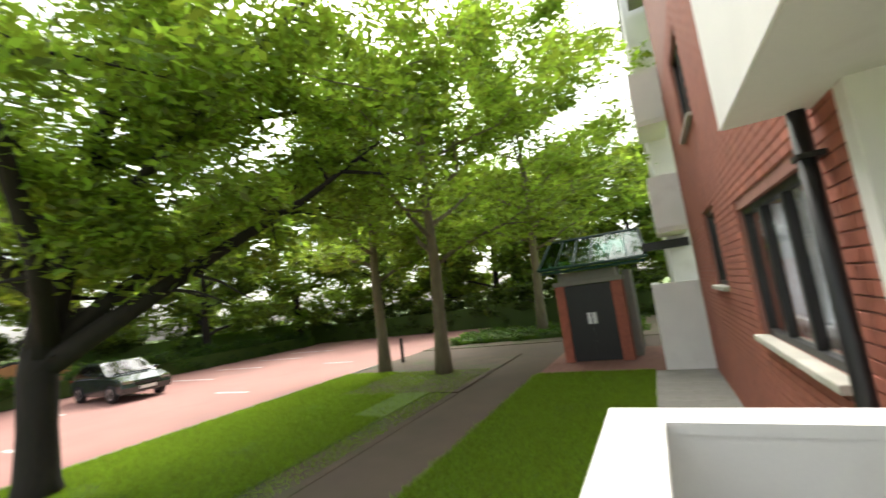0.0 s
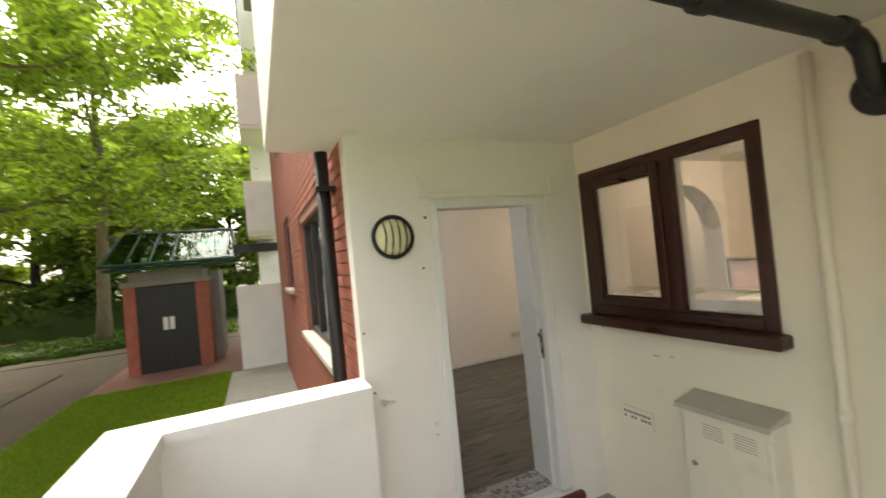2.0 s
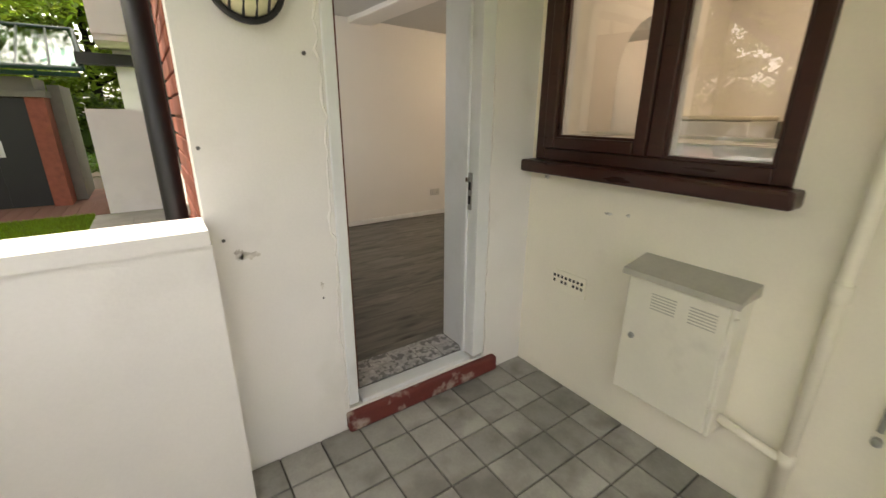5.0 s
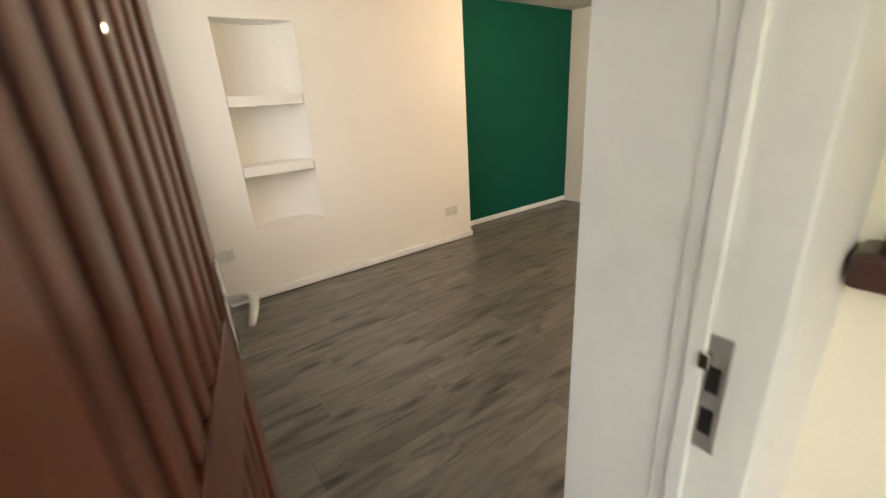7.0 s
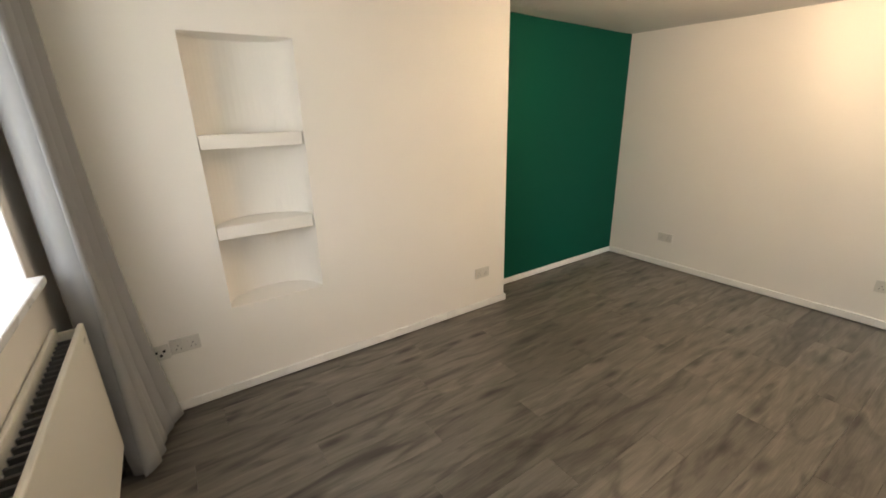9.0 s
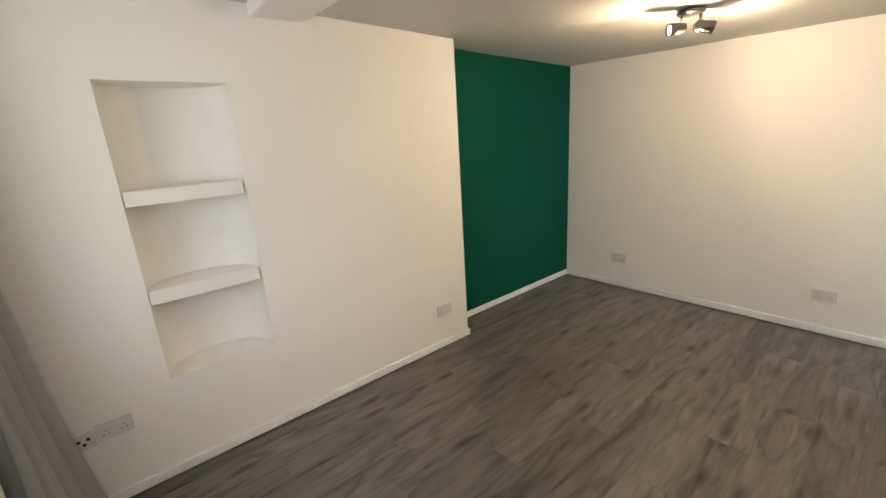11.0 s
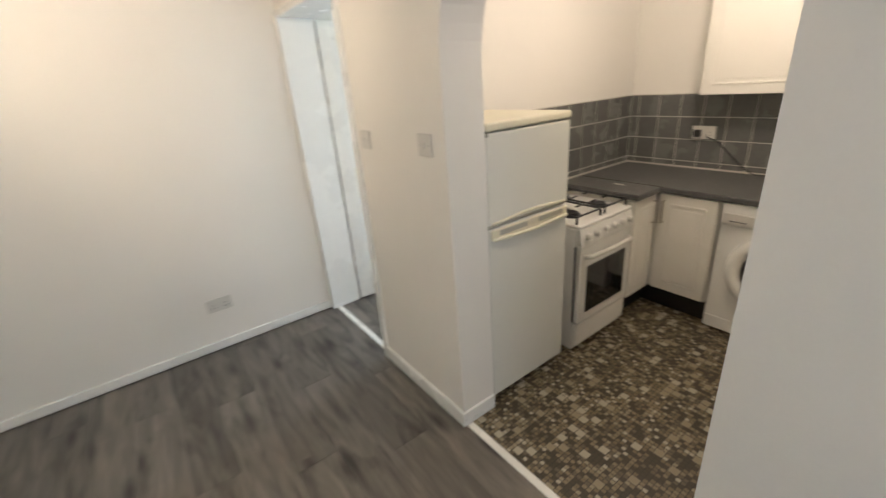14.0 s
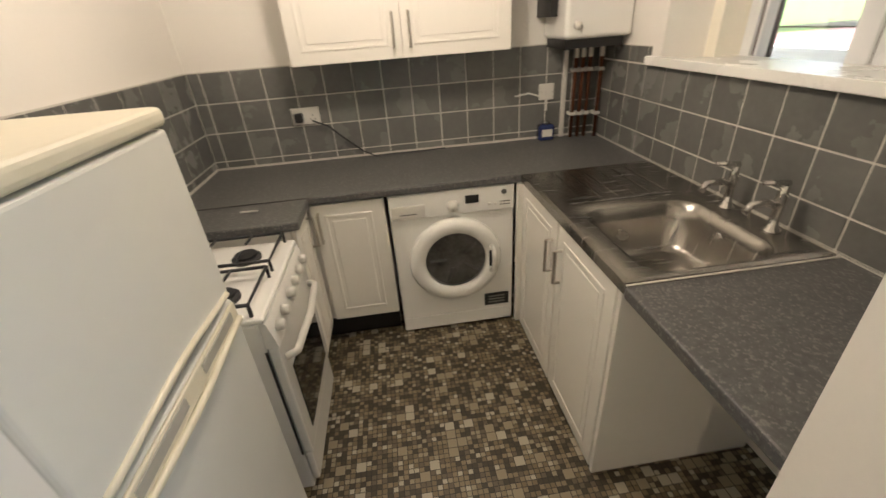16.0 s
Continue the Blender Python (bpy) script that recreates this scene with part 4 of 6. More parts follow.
# brown windows in the balcony wall
def brown_window(name, y0, y1, z0, z1, mull, label):
    w = thing(name, label, "window", kind="structure")
    x0, x1 = -0.012, 0.07
    fr = part("window_frame", box((x0, x1, y0, y0 + 0.06, z0, z1), (x0, x1, y1 - 0.06, y1, z0, z1), (x0, x1, y0 + 0.06, y1 - 0.06, z0, z0 + 0.06), (x0, x1, y0 + 0.06, y1 - 0.06, z1 - 0.06, z1), (x0, x1, mull - 0.035, mull + 0.035, z0 + 0.06, z1 - 0.06), bevel=0.006), M["mahogany"], w, "dark brown frame")
    a, b, c, d = mull + 0.035, y1 - 0.06, z0 + 0.06, z1 - 0.06
    part("casement", box((-0.028, 0.05, a, a + 0.06, c, d), (-0.028, 0.05, b - 0.07, b, c, d), (-0.028, 0.05, a + 0.06, b - 0.07, c, c + 0.06), (-0.028, 0.05, a + 0.06, b - 0.07, d - 0.06, d), bevel=0.008), M["mahogany"], w, "dark brown opening casement")
    for p in ((a + 0.06, b - 0.07, c + 0.06, d - 0.06), (y0 + 0.06, mull - 0.035, c, d)):
        g = part("pane", box((0.018, 0.024, *p)), M["glass"], w)
        g.visible_shadow = False
        q = 0.012
        part("glazing_bead", box((0.0, 0.017, p[0], p[0] + q, p[2], p[3]), (0.0, 0.017, p[1] - q, p[1], p[2], p[3]), (0.0, 0.017, p[0] + q, p[1] - q, p[2], p[2] + q), (0.0, 0.017, p[0] + q, p[1] - q, p[3] - q, p[3])), M["mahogany"], w)
        part("inner_bead", box((0.0245, 0.0705, p[0] - 0.001, p[0] + q, p[2], p[3]), (0.0245, 0.0705, p[1] - q, p[1] + 0.001, p[2], p[3]), (0.0245, 0.0705, p[0] + q, p[1] - q, p[2], p[2] + q), (0.0245, 0.0705, p[0] + q, p[1] - q, p[3] - q, p[3])), M["pvc"], w)
    part("inner_facing", box((0.071, 0.085, y0, y0 + 0.05, z0, z1), (0.071, 0.085, y1 - 0.05, y1, z0, z1), (0.071, 0.085, y0 + 0.05, y1 - 0.05, z0, z0 + 0.12), (0.071, 0.085, y0 + 0.05, y1 - 0.05, z1 - 0.05, z1), (0.071, 0.085, mull - 0.035, mull + 0.035, z0 + 0.12, z1 - 0.05)), M["pvc"], w, "white inner face")
    part("inner_casement", box((0.051, 0.07, a, a + 0.06, c, d), (0.051, 0.07, b - 0.07, b, c, d), (0.051, 0.07, a + 0.06, b - 0.07, c, c + 0.06), (0.051, 0.07, a + 0.06, b - 0.07, d - 0.06, d), bevel=0.004), M["pvc"], w, "white inner casement face")
    part("window_sill", box((-0.10, 0.06, y0 - 0.04, y1 + 0.025, z0 - 0.065, z0 - 0.001), bevel=0.012), M["mahogany"], w, "dark brown projecting sill")
    return w


brown_window("window_1", -1.188, -0.032, 1.282, 2.268, -0.70, "dark brown framed kitchen window with two panes")
brown_window("window_2", -3.298, -2.022, 1.202, 2.498, -2.7, "dark brown framed second balcony window")
structure("window_board", box((0.07, 0.40, -1.247, -0.003, 1.40, 1.405), (0.401, 0.44, -1.31, 0.05, 1.388, 1.422), bevel=0.002), M["gloss"], "white painted inner window sill with rounded nose")

air = thing("air_brick", "white painted air brick with rows of holes", "air brick", (0, -0.335, 0.635))
part("plate", box((-0.012, 0, -0.115, 0.115, -0.058, 0.058), bevel=0.003), M["cream"], air)
for r in range(2):
    for k in range(8):
        y = -0.092 + k * 0.026
        if r == 1 and k in (3, 6):
            continue
        part("hole", box((-0.0135, -0.011, y - 0.007, y + 0.007, 0.012 - r * 0.03 + 0.004, 0.032 - r * 0.03), bevel=0.0), M["black"], air)

mb = thing("meter_box", "weathered white gas meter box on the wall", "meter box", (0, -0.965, 0.29))
part("body", box((-0.14, 0, -0.205, 0.215, 0, 0.585), bevel=0.008), M["meterbox"], mb)
part("lid", turned(prism([(-0.175, 0.575), (-0.172, 0.60), (0.0, 0.635), (0.0, 0.588), (-0.14, 0.588)], 0.45, 'y', -0.22), Matrix()), M["lid"], mb, "grey weathered sloping lid")
bd = part("door", box((-0.158, -0.141, -0.19, 0.205, 0.015, 0.57), bevel=0.006), M["meterbox"], mb)
part("lock", spin([(0.014, 0), (0.013, 0.006), (0.006, 0.008)], 14, m=Matrix.Translation((-0.158, 0.155, 0.30)) @ Matrix.Rotation(radians(-90), 4, 'Y')), M["metalgrey"], bd)
for g in (0.03, -0.12):
    for k in range(6):
        part("vent_slot", box((-0.1605, -0.157, g - 0.035, g + 0.065, 0.455 + k * 0.013, 0.459 + k * 0.013)), M["lid"], bd)
for z in (0.1, 0.48):
    part("hinge", box((-0.165, -0.13, -0.214, -0.200, z, z + 0.05), bevel=0.002), M["meterbox"], mb)

pipe = thing("gas_pipe", "thin white painted pipe running down the wall", "pipe", (-0.035, -1.395, 0))
part("tube", rod([(0, 0, 0.005), (0, 0, 2.46)], 0.022, 12), M["cream"], pipe, smooth=True)
part("branch", rod([(0, 0.0, 0.30), (0, 0.1, 0.31), (-0.03, 0.24, 0.36)], 0.018, 10), M["cream"], pipe, smooth=True)
for z in (0.95, 0.28):
    part("joint", rod([(0, 0, z), (0, 0, z + 0.06)], 0.028, 12), M["cream"], pipe, smooth=True)
soil = thing("soil_pipe", "large cream painted soil pipe with cracked paint", "pipe", (-0.09, -1.76, 0))
part("tube", rod([(0, 0, 0.0), (0, 0, 2.5)], 0.057, 18), M["cream"], soil, smooth=True)
for z in (0.43, 2.28):
    part("collar", spin([(0.057, 0), (0.08, 0.005), (0.08, 0.035), (0.068, 0.045), (0.068, 0.1), (0.078, 0.11), (0.057, 0.13)], 20, m=Matrix.Translation((0, 0, z))), M["cream"], soil, "rough clamped joint", smooth=True)
crack = [(-0.035, -0.048 + 0.003 * math.sin(k * 2.1), 0.56 + k * 0.05) for k in range(20)]
part("cable", rod(crack, 0.004, 6), M["iron"], soil, "dark cable", smooth=True)
waste = thing("waste_pipe", "black elbow waste pipe out of the wall", "pipe", (0, -1.60, 2.235))
part("tube", rod([(-1.93, 0.045, 0.20), (-0.9, 0.036, 0.195), (-0.24, 0.012, 0.185), (-0.16, 0.006, 0.172), (-0.115, 0.0, 0.13), (-0.10, 0, 0.06), (-0.085, 0, 0.02), (-0.05, 0, 0.0), (0, 0, 0)], 0.036, 16), M["iron"], waste, smooth=True)
part("flange", spin([(0.045, 0), (0.095, 0.0), (0.09, 0.02), (0.06, 0.03)], 24, m=Matrix.Rotation(radians(-90), 4, 'Y')), M["iron"], waste, smooth=True)
part("elbow", spin([(0.036, -0.035), (0.046, -0.03), (0.046, 0.03), (0.036, 0.035)], 18, m=Matrix.Translation((-0.25, 0.012, 0.185)) @ to_x()), M["iron"], waste, smooth=True)
part("socket_collar", spin([(0.036, -0.03), (0.045, -0.025), (0.045, 0.025), (0.036, 0.03)], 18, m=Matrix.Translation((-0.95, 0.036, 0.195)) @ to_x()), M["iron"], waste, smooth=True)
tapst = thing("wall_stub", "small metal stub fixed on the balcony wall", "bracket", (0, -1.58, 0.62))
part("bar", box((-0.02, 0, -0.008, 0.008, -0.06, 0.12), bevel=0.003), M["metalgrey"], tapst)
part("knob", spin([(0.015, 0), (0.014, 0.02), (0.0, 0.024)], 12, m=Matrix.Translation((0, 0, -0.1)) @ Matrix.Rotation(radians(-90), 4, 'Y')), M["metalgrey"], tapst)
rng = np.random.default_rng(9)
for i, (x, z, r) in enumerate(((-1.63, 1.395, 0.007), (-1.6, 1.06, 0.007), (-1.25, 0.74, 0.005), (-1.2, 2.02, 0.01), (-1.24, 1.72, 0.008))):
    nail = thing("wall_plug", "small dark fixing hole in the painted wall", "fixing", (x, -0.001, z))
    part("plug", spin([(r, 0), (r * 0.9, 0.003), (r * 0.3, 0.004)], 9, m=RY), M["dark"], nail)
def scuff(at, w, h, seed, facing):
    """A thin ragged smear of dirt lying on a wall."""
    r_ = np.random.default_rng(seed)
    n_ = 18
    pts = [(w * math.cos(2 * math.pi * k / n_) * r_.uniform(0.45, 1.0), h * math.sin(2 * math.pi * k / n_) * r_.uniform(0.35, 1.0)) for k in range(n_)]
    t = thing("scuff_mark", "grey dirt smear on the painted wall", "stain", at)
    part("smear", prism(pts, 0.0012, facing, -0.0018), M["smear"], t)


scuff((-1.52, 0, 0.99), 0.055, 0.022, 1, 'y')
scuff((-1.555, 0, 1.0), 0.02, 0.03, 2, 'y')
scuff((-1.25, 0, 0.80), 0.010, 0.024, 3, 'y')
scuff((0, -0.52, 1.06), 0.028, 0.010, 4, 'x')
scuff((0, -0.62, 1.07), 0.014, 0.010, 5, 'x')
scuff((0, -0.12, 1.19), 0.024, 0.016, 6, 'x')
drain = thing("drainpipe", "black cast iron drainpipe on the brick wall", "drainpipe", (-1.72, 0.36, G))
part("tube", rod([(0, 0, 0), (0, 0, 2.8)], 0.042, 14), M["iron"], drain, smooth=True)
for z in (1.1, 2.55):
    part("bracket", box((0.0, 0.07, -0.055, 0.055, z, z + 0.03), (-0.05, 0.03, -0.05, 0.05, z, z + 0.03), bevel=0.004), M["iron"], drain)


# ---- facade windows ----
def dark_window(name, y0, y1, z0, z1, mulls, label):
    w = thing(name, label, "window", kind="structure")
    xa, xb = -1.60, -1.53
    bars = [(xa, xb, y0, y0 + 0.055, z0, z1), (xa, xb, y1 - 0.055, y1, z0, z1), (xa, xb, y0 + 0.055, y1 - 0.055, z0, z0 + 0.06), (xa, xb, y0 + 0.055, y1 - 0.055, z1 - 0.06, z1)]
    bars += [(xa, xb, m - 0.03, m + 0.03, z0 + 0.06, z1 - 0.06) for m in mulls]
    part("window_frame", box(*bars, bevel=0.005), M["iron"], w, "dark brown-black frame")
    e = [y0 + 0.055, *mulls, y1 - 0.055]
    for a, b in zip(e, e[1:]):
        g = part("pane", box((-1.57, -1.564, a + 0.028, b - 0.028, z0 + 0.06, z1 - 0.06)), M["glass"], w)
        g.visible_shadow = False
    part("window_sill", box((-1.72, -1.60, y0 - 0.05, y1 + 0.05, z0 - 0.06, z0 - 0.001), bevel=0.01), M["lid"], w, "pale stone sill")
    return w


dark_window("window_3", 0.752, 2.718, 1.082, 2.298, (1.4, 2.05), "wide dark framed living room window")
dark_window("window_4", 4.202, 5.298, 1.502, 2.598, (4.75,), "neighbouring dark framed window")
dark_window("window_5", 4.202, 5.498, 3.902, 5.198, (4.85,), "upper floor window in the brick wall")
for y0, y1, z0, z1 in ((4.1, 5.6, 1.4, 2.7), (4.1, 5.6, 3.8, 5.3)):
    structure("wall_room_behind", box((-1.29, -1.27, y0, y1, z0, z1)), M["wallpaint"], "pale blind behind the neighbouring window")
inner = thing("window_inner", "white plastic inner window frame", "window", kind="structure")
xa, xb = -1.47, -1.40
part("window_frame", box((xa, xb, 0.85, 0.92, 1.20, 2.38), (xa, xb, 2.61, 2.68, 1.20, 2.38), (xa, xb, 0.92, 2.61, 1.20, 1.27), (xa, xb, 0.92, 2.61, 2.30, 2.38), (xa, xb, 1.70, 1.78, 1.27, 2.30), bevel=0.006), M["pvc"], inner)
structure("window_board_living", box((-1.395, -1.03, 0.86, 2.672, 1.172, 1.204), bevel=0.006), M["pvc"], "white inner window sill")
structure("reveal_living", box((-1.40, -1.082, 2.674, 2.684, 1.2, 2.384), (-1.40, -1.3, 0.84, 2.69, 2.384, 2.40), (-1.40, -1.3, 2.684, 2.74, 1.0, 2.4), (-1.40, -1.3, 0.7, 0.85, 1.0, 2.4), (-1.40, -1.3, 0.7, 2.74, 1.0, 1.17)), M["pvc"], "white window reveal")

# ---- living room things ----
def skirting(name, *ranges):
    structure(name, box(*ranges, bevel=0.004), M["gloss"], "white gloss skirting board")


SK = 0.065
skirting("baseboard_north", (-1.08, 1.705, 3.146, 3.161, F + 0.008, F + SK))
skirting("baseboard_return", (1.691, 1.706, 3.163, 3.405, F + 0.008, F + SK))
skirting("baseboard_green", (1.707, 3.566, 3.404, 3.419, F + 0.008, F + SK))
skirting("baseboard_east", (3.566, 3.581, 0.412, 3.404, F + 0.008, F + SK))
skirting("baseboard_arch", (1.99, 2.73, 0.426, 0.442, F + 0.008, F + 0.085))
skirting("baseboard_jamb", (1.99, 2.004, 0.24, 0.4255, F + 0.008, F + 0.085))
skirting("baseboard_west", (-1.079, -1.064, 0.45, 3.145, F + 0.008, F + SK))
skirting("baseboard_south", (0.21, 1.044, 0.426, 0.441, F + 0.008, F + SK))

# rounded alcove
D = 0.24
arc_n = [((NX0 + NX1) / 2 - (NX1 - NX0) / 2 * math.cos(math.pi * k / 24), 3.166 + D * math.sin(math.pi * k / 24) ** 0.9) for k in range(25)]
bm = bmesh.new()
lo = [bm.verts.new((x, y, 0.69)) for x, y in arc_n]
hi = [bm.verts.new((x, y, 2.14)) for x, y in arc_n]
for k in range(24):
    bm.faces.new((lo[k], lo[k + 1], hi[k + 1], hi[k]))
structure("alcove_lining", bm, M["wallpaint"], "curved white alcove lining")
for z in (1.585, 1.095):
    sh = tagged(link("alcove_shelf", prism([(NX0 + 0.006, 3.172), *[((x + 0.15) * 0.985 - 0.15, y - 0.004) for x, y in arc_n[2:-2]], (NX1 - 0.012, 3.172)], 0.07, 'z', z), M["wallpaint"]), "thick white plaster shelf in the alcove", "shelf", "alcove shelves")


def socket(at, turn, label, kind="double"):
    """A wall plate facing local -y."""
    s = thing("socket" if kind != "switch" else "light_switch", label, "socket" if kind != "switch" else "switch", at, turn)
    w = 0.073 if kind == "double" else 0.043
    part("plate", box((-w, w, -0.011, 0, -0.043, 0.043), bevel=0.003), M["plastic"], s)
    if kind == "switch":
        part("rocker", box((-0.006, 0.006, -0.016, -0.010, -0.011, 0.011), bevel=0.002), M["plastic"], s)
        for x in (-0.03, 0.03):
            part("screw", spin([(0.003, 0), (0.002, 0.001)], 8, m=Matrix.Translation((x, -0.011, 0)) @ RY), M["metalgrey"], s)
    elif kind == "tv":
        for x, z in ((-0.018, 0.008), (0.018, 0.008), (0, -0.014)):
            part("port", spin([(0.008, 0), (0.007, 0.004)], 10, m=Matrix.Translation((x, -0.011, z)) @ RY), M["black"], s)
    else:
        for x in (-0.035, 0.035):
            part("rocker", box((x * 0.45 - 0.006, x * 0.45 + 0.006, -0.015, -0.010, 0.012, 0.03), bevel=0.002), M["plastic"], s)
            for dx, dz in ((0, 0.004), (-0.011, -0.017), (0.011, -0.017)):
                part("pin_hole", box((x + dx - 0.0025, x + dx + 0.0025, -0.0118, -0.0108, dz - 0.004, dz + 0.004)), M["dark"], s)
    return s


socket((-0.80, 3.161, 0.535), 0, "white aerial socket with black ports low on the wall", "tv")
socket((-0.68, 3.161, 0.55), 0, "white double socket low on the chimney wall")
socket((1.44, 3.161, 0.465), 0, "white double socket low on the chimney wall")
socket((3.581, 2.79, 0.455), -90, "white double socket low on the white wall")
socket((3.581, 1.152, 0.455), -90, "white double socket low on the white wall")
socket((2.617, 0.426, 1.446), 180, "white light switch on the partition", "switch")
socket((2.127, 0.426, 1.452), 180, "white double switch plate beside the arch", "switch")

# curtain
cur = thing("curtain", "grey-blue curtain gathered beside the window", "curtain", (-1.0, 2.9, F))
bm = bmesh.new()
rows, cols = 30, 90
grid = []
for j in range(rows + 1):
    v = j / rows
    z = 0.02 + v * 2.25
    row = []
    for i in range(cols + 1):
        u = i / cols
        ph = u * 2 * math.pi * 5 + 0.9 * math.sin(v * 2.6 + u * 4) + 0.5 * math.sin(u * 9)
        wv = (0.050 + 0.018 * math.sin(u * 7 + 1)) * (1 - 0.25 * v)
        foot = (1 - v) ** 3
        x = wv * math.sin(ph) + 0.02 + 0.04 * foot + 0.09 * foot * u + 0.05 * u
        y = -0.17 + 0.36 * u - 0.015 * math.cos(ph * 2) + 0.05 * foot * (u - 0.4)
        row.append(bm.verts.new((x, y, z + 0.02 * foot * math.sin(ph))))
    grid.append(row)
for j in range(rows):
    for i in range(cols):
        bm.faces.new((grid[j][i], grid[j][i + 1], grid[j + 1][i + 1], grid[j + 1][i]))
cloth = part("cloth", bm, M["curtain"], cur, smooth=True)
sol = cloth.modifiers.new("thick", 'SOLIDIFY')
sol.thickness = 0.004
part("heading", box((-0.02, 0.05, -0.2, 0.21, 2.26, 2.286), bevel=0.003), M["gloss"], cur, "white curtain track")

# radiator
rad = thing("radiator", "cream double panel radiator below the window", "radiator", (-1.075, 2.0, 0.36))
part("back_panel", box((0.0, 0.018, -1.05, 0.70, 0, 0.62), bevel=0.006), M["radiator"], rad)
part("front_panel", box((0.08, 0.10, -1.05, 0.70, 0, 0.62), bevel=0.007), M["radiator"], rad)
for k in range(42):
    part("fin", box((0.019, 0.079, -1.0 + k * 0.04, -0.99 + k * 0.04, 0.03, 0.58)), M["dark"], rad, "grey convector fin")
part("end_cap", box((0.02, 0.08, 0.69, 0.70, 0.02, 0.6)), M["radiator"], rad)
for z in (0.1,):
    part("valve", rod([(0.05, 0.71, z), (0.05, 0.76, z), (0.05, 0.76, -0.2)], 0.011, 10), M["chrome"], rad, smooth=True)
part("bracket", box((0.0, 0.06, -0.5, -0.46, -0.01, 0.02)), M["radiator"], rad)

# ceiling spot bar
sp = thing("ceiling_spotlight", "chrome ceiling light with three lit spot heads turned outwards", "ceiling light", (2.35, 1.83, CEIL))
DN = Matrix.Rotation(radians(180), 4, 'X')
part("base", spin([(0.0, 0), (0.075, 0), (0.078, 0.012), (0.07, 0.022), (0.0, 0.024)], 32, m=DN), M["dimchrome"], sp, smooth=True)
for a, el in HEADS:
    d = Vector((math.cos(radians(a)) * math.cos(radians(el)), math.sin(radians(a)) * math.cos(radians(el)), math.sin(radians(el))))
    root = Vector((math.cos(radians(a)) * 0.05, math.sin(radians(a)) * 0.05, -0.02))
    elbow = root * 1.3 + Vector((0, 0, -0.065))
    part("arm", rod([root, elbow], 0.006, 8), M["chrome"], sp, smooth=True)
    q = Matrix.Translation(elbow) @ d.to_track_quat('Z', 'Y').to_matrix().to_4x4()
    hd = part("spot_head", spin([(0.018, -0.04), (0.026, -0.035), (0.030, 0.0), (0.036, 0.06), (0.032, 0.06), (0.029, 0.04)], 20, m=q), M["dimchrome"], sp, smooth=True)
    part("bulb", spin([(0.028, 0.041), (0.026, 0.05), (0.0, 0.054)], 16, m=q), M["bulb"], hd, "lit bulb")

# hall opening trim and door
tr = thing("door_frame_2", "white painted trim round the hall opening", "door frame", kind="structure")
part("architrave", box((2.715, 2.755, 0.22, 0.440, F, 2.12), bevel=0.004), M["gloss"], tr)
part("architrave", box((3.535, 3.581, 0.22, 0.440, F, 2.12), bevel=0.004), M["gloss"], tr)
part("architrave", box((2.755, 3.535, 0.22, 0.440, 2.09, 2.125), bevel=0.004), M["gloss"], tr)
structure("threshold_hall", box((2.755, 3.535, 0.375, 0.41, F, F + 0.006), bevel=0.002), M["gloss"], "pale threshold strip")
structure("threshold_kitchen", box((1.045, 2.005, 0.385, 0.42, F, F + 0.006), bevel=0.002), M["gloss"], "pale threshold strip")
hd = thing("hall_door", "open white panelled hall door", "door", (3.53, 0.21, F + 0.01), -97)
for x0, x1, z0, z1 in ((0, 0.1, 0, 1.93), (0.62, 0.72, 0, 1.93), (0.1, 0.62, 0, 0.2), (0.1, 0.62, 0.85, 1.0), (0.1, 0.62, 1.82, 1.93)):
    part("stile", box((x0, x1, 0, 0.036, z0, z1), bevel=0.004), M["gloss"], hd)
for z0, z1 in ((0.2, 0.85), (1.0, 1.82)):
    part("panel", box((0.1, 0.62, 0.010, 0.026, z0, z1)), M["gloss"], hd)


# ---- kitchen ----
WT = 0.978  # worktop height


def round_rect(x0, x1, y0, y1, r, z, n=6):
    pts = []
    for cx, cy, a0 in ((x1 - r, y1 - r, 0), (x0 + r, y1 - r, 90), (x0 + r, y0 + r, 180), (x1 - r, y0 + r, 270)):
        for k in range(n + 1):
            a = radians(a0 + 90 * k / n)
            pts.append((cx + r * math.cos(a), cy + r * math.sin(a), z))
    return pts


def loops(rings, bm=None, close=False):
    bm = bm or bmesh.new()
    vs = [[bm.verts.new(p) for p in r] for r in rings]
    for a, b in zip(vs, vs[1:]):
        for k in range(len(a)):
            bm.faces.new((a[k], a[(k + 1) % len(a)], b[(k + 1) % len(a)], b[k]))
    if close:
        bm.faces.new(vs[-1])
    bmesh.ops.recalc_face_normals(bm, faces=list(bm.faces))
    return bm


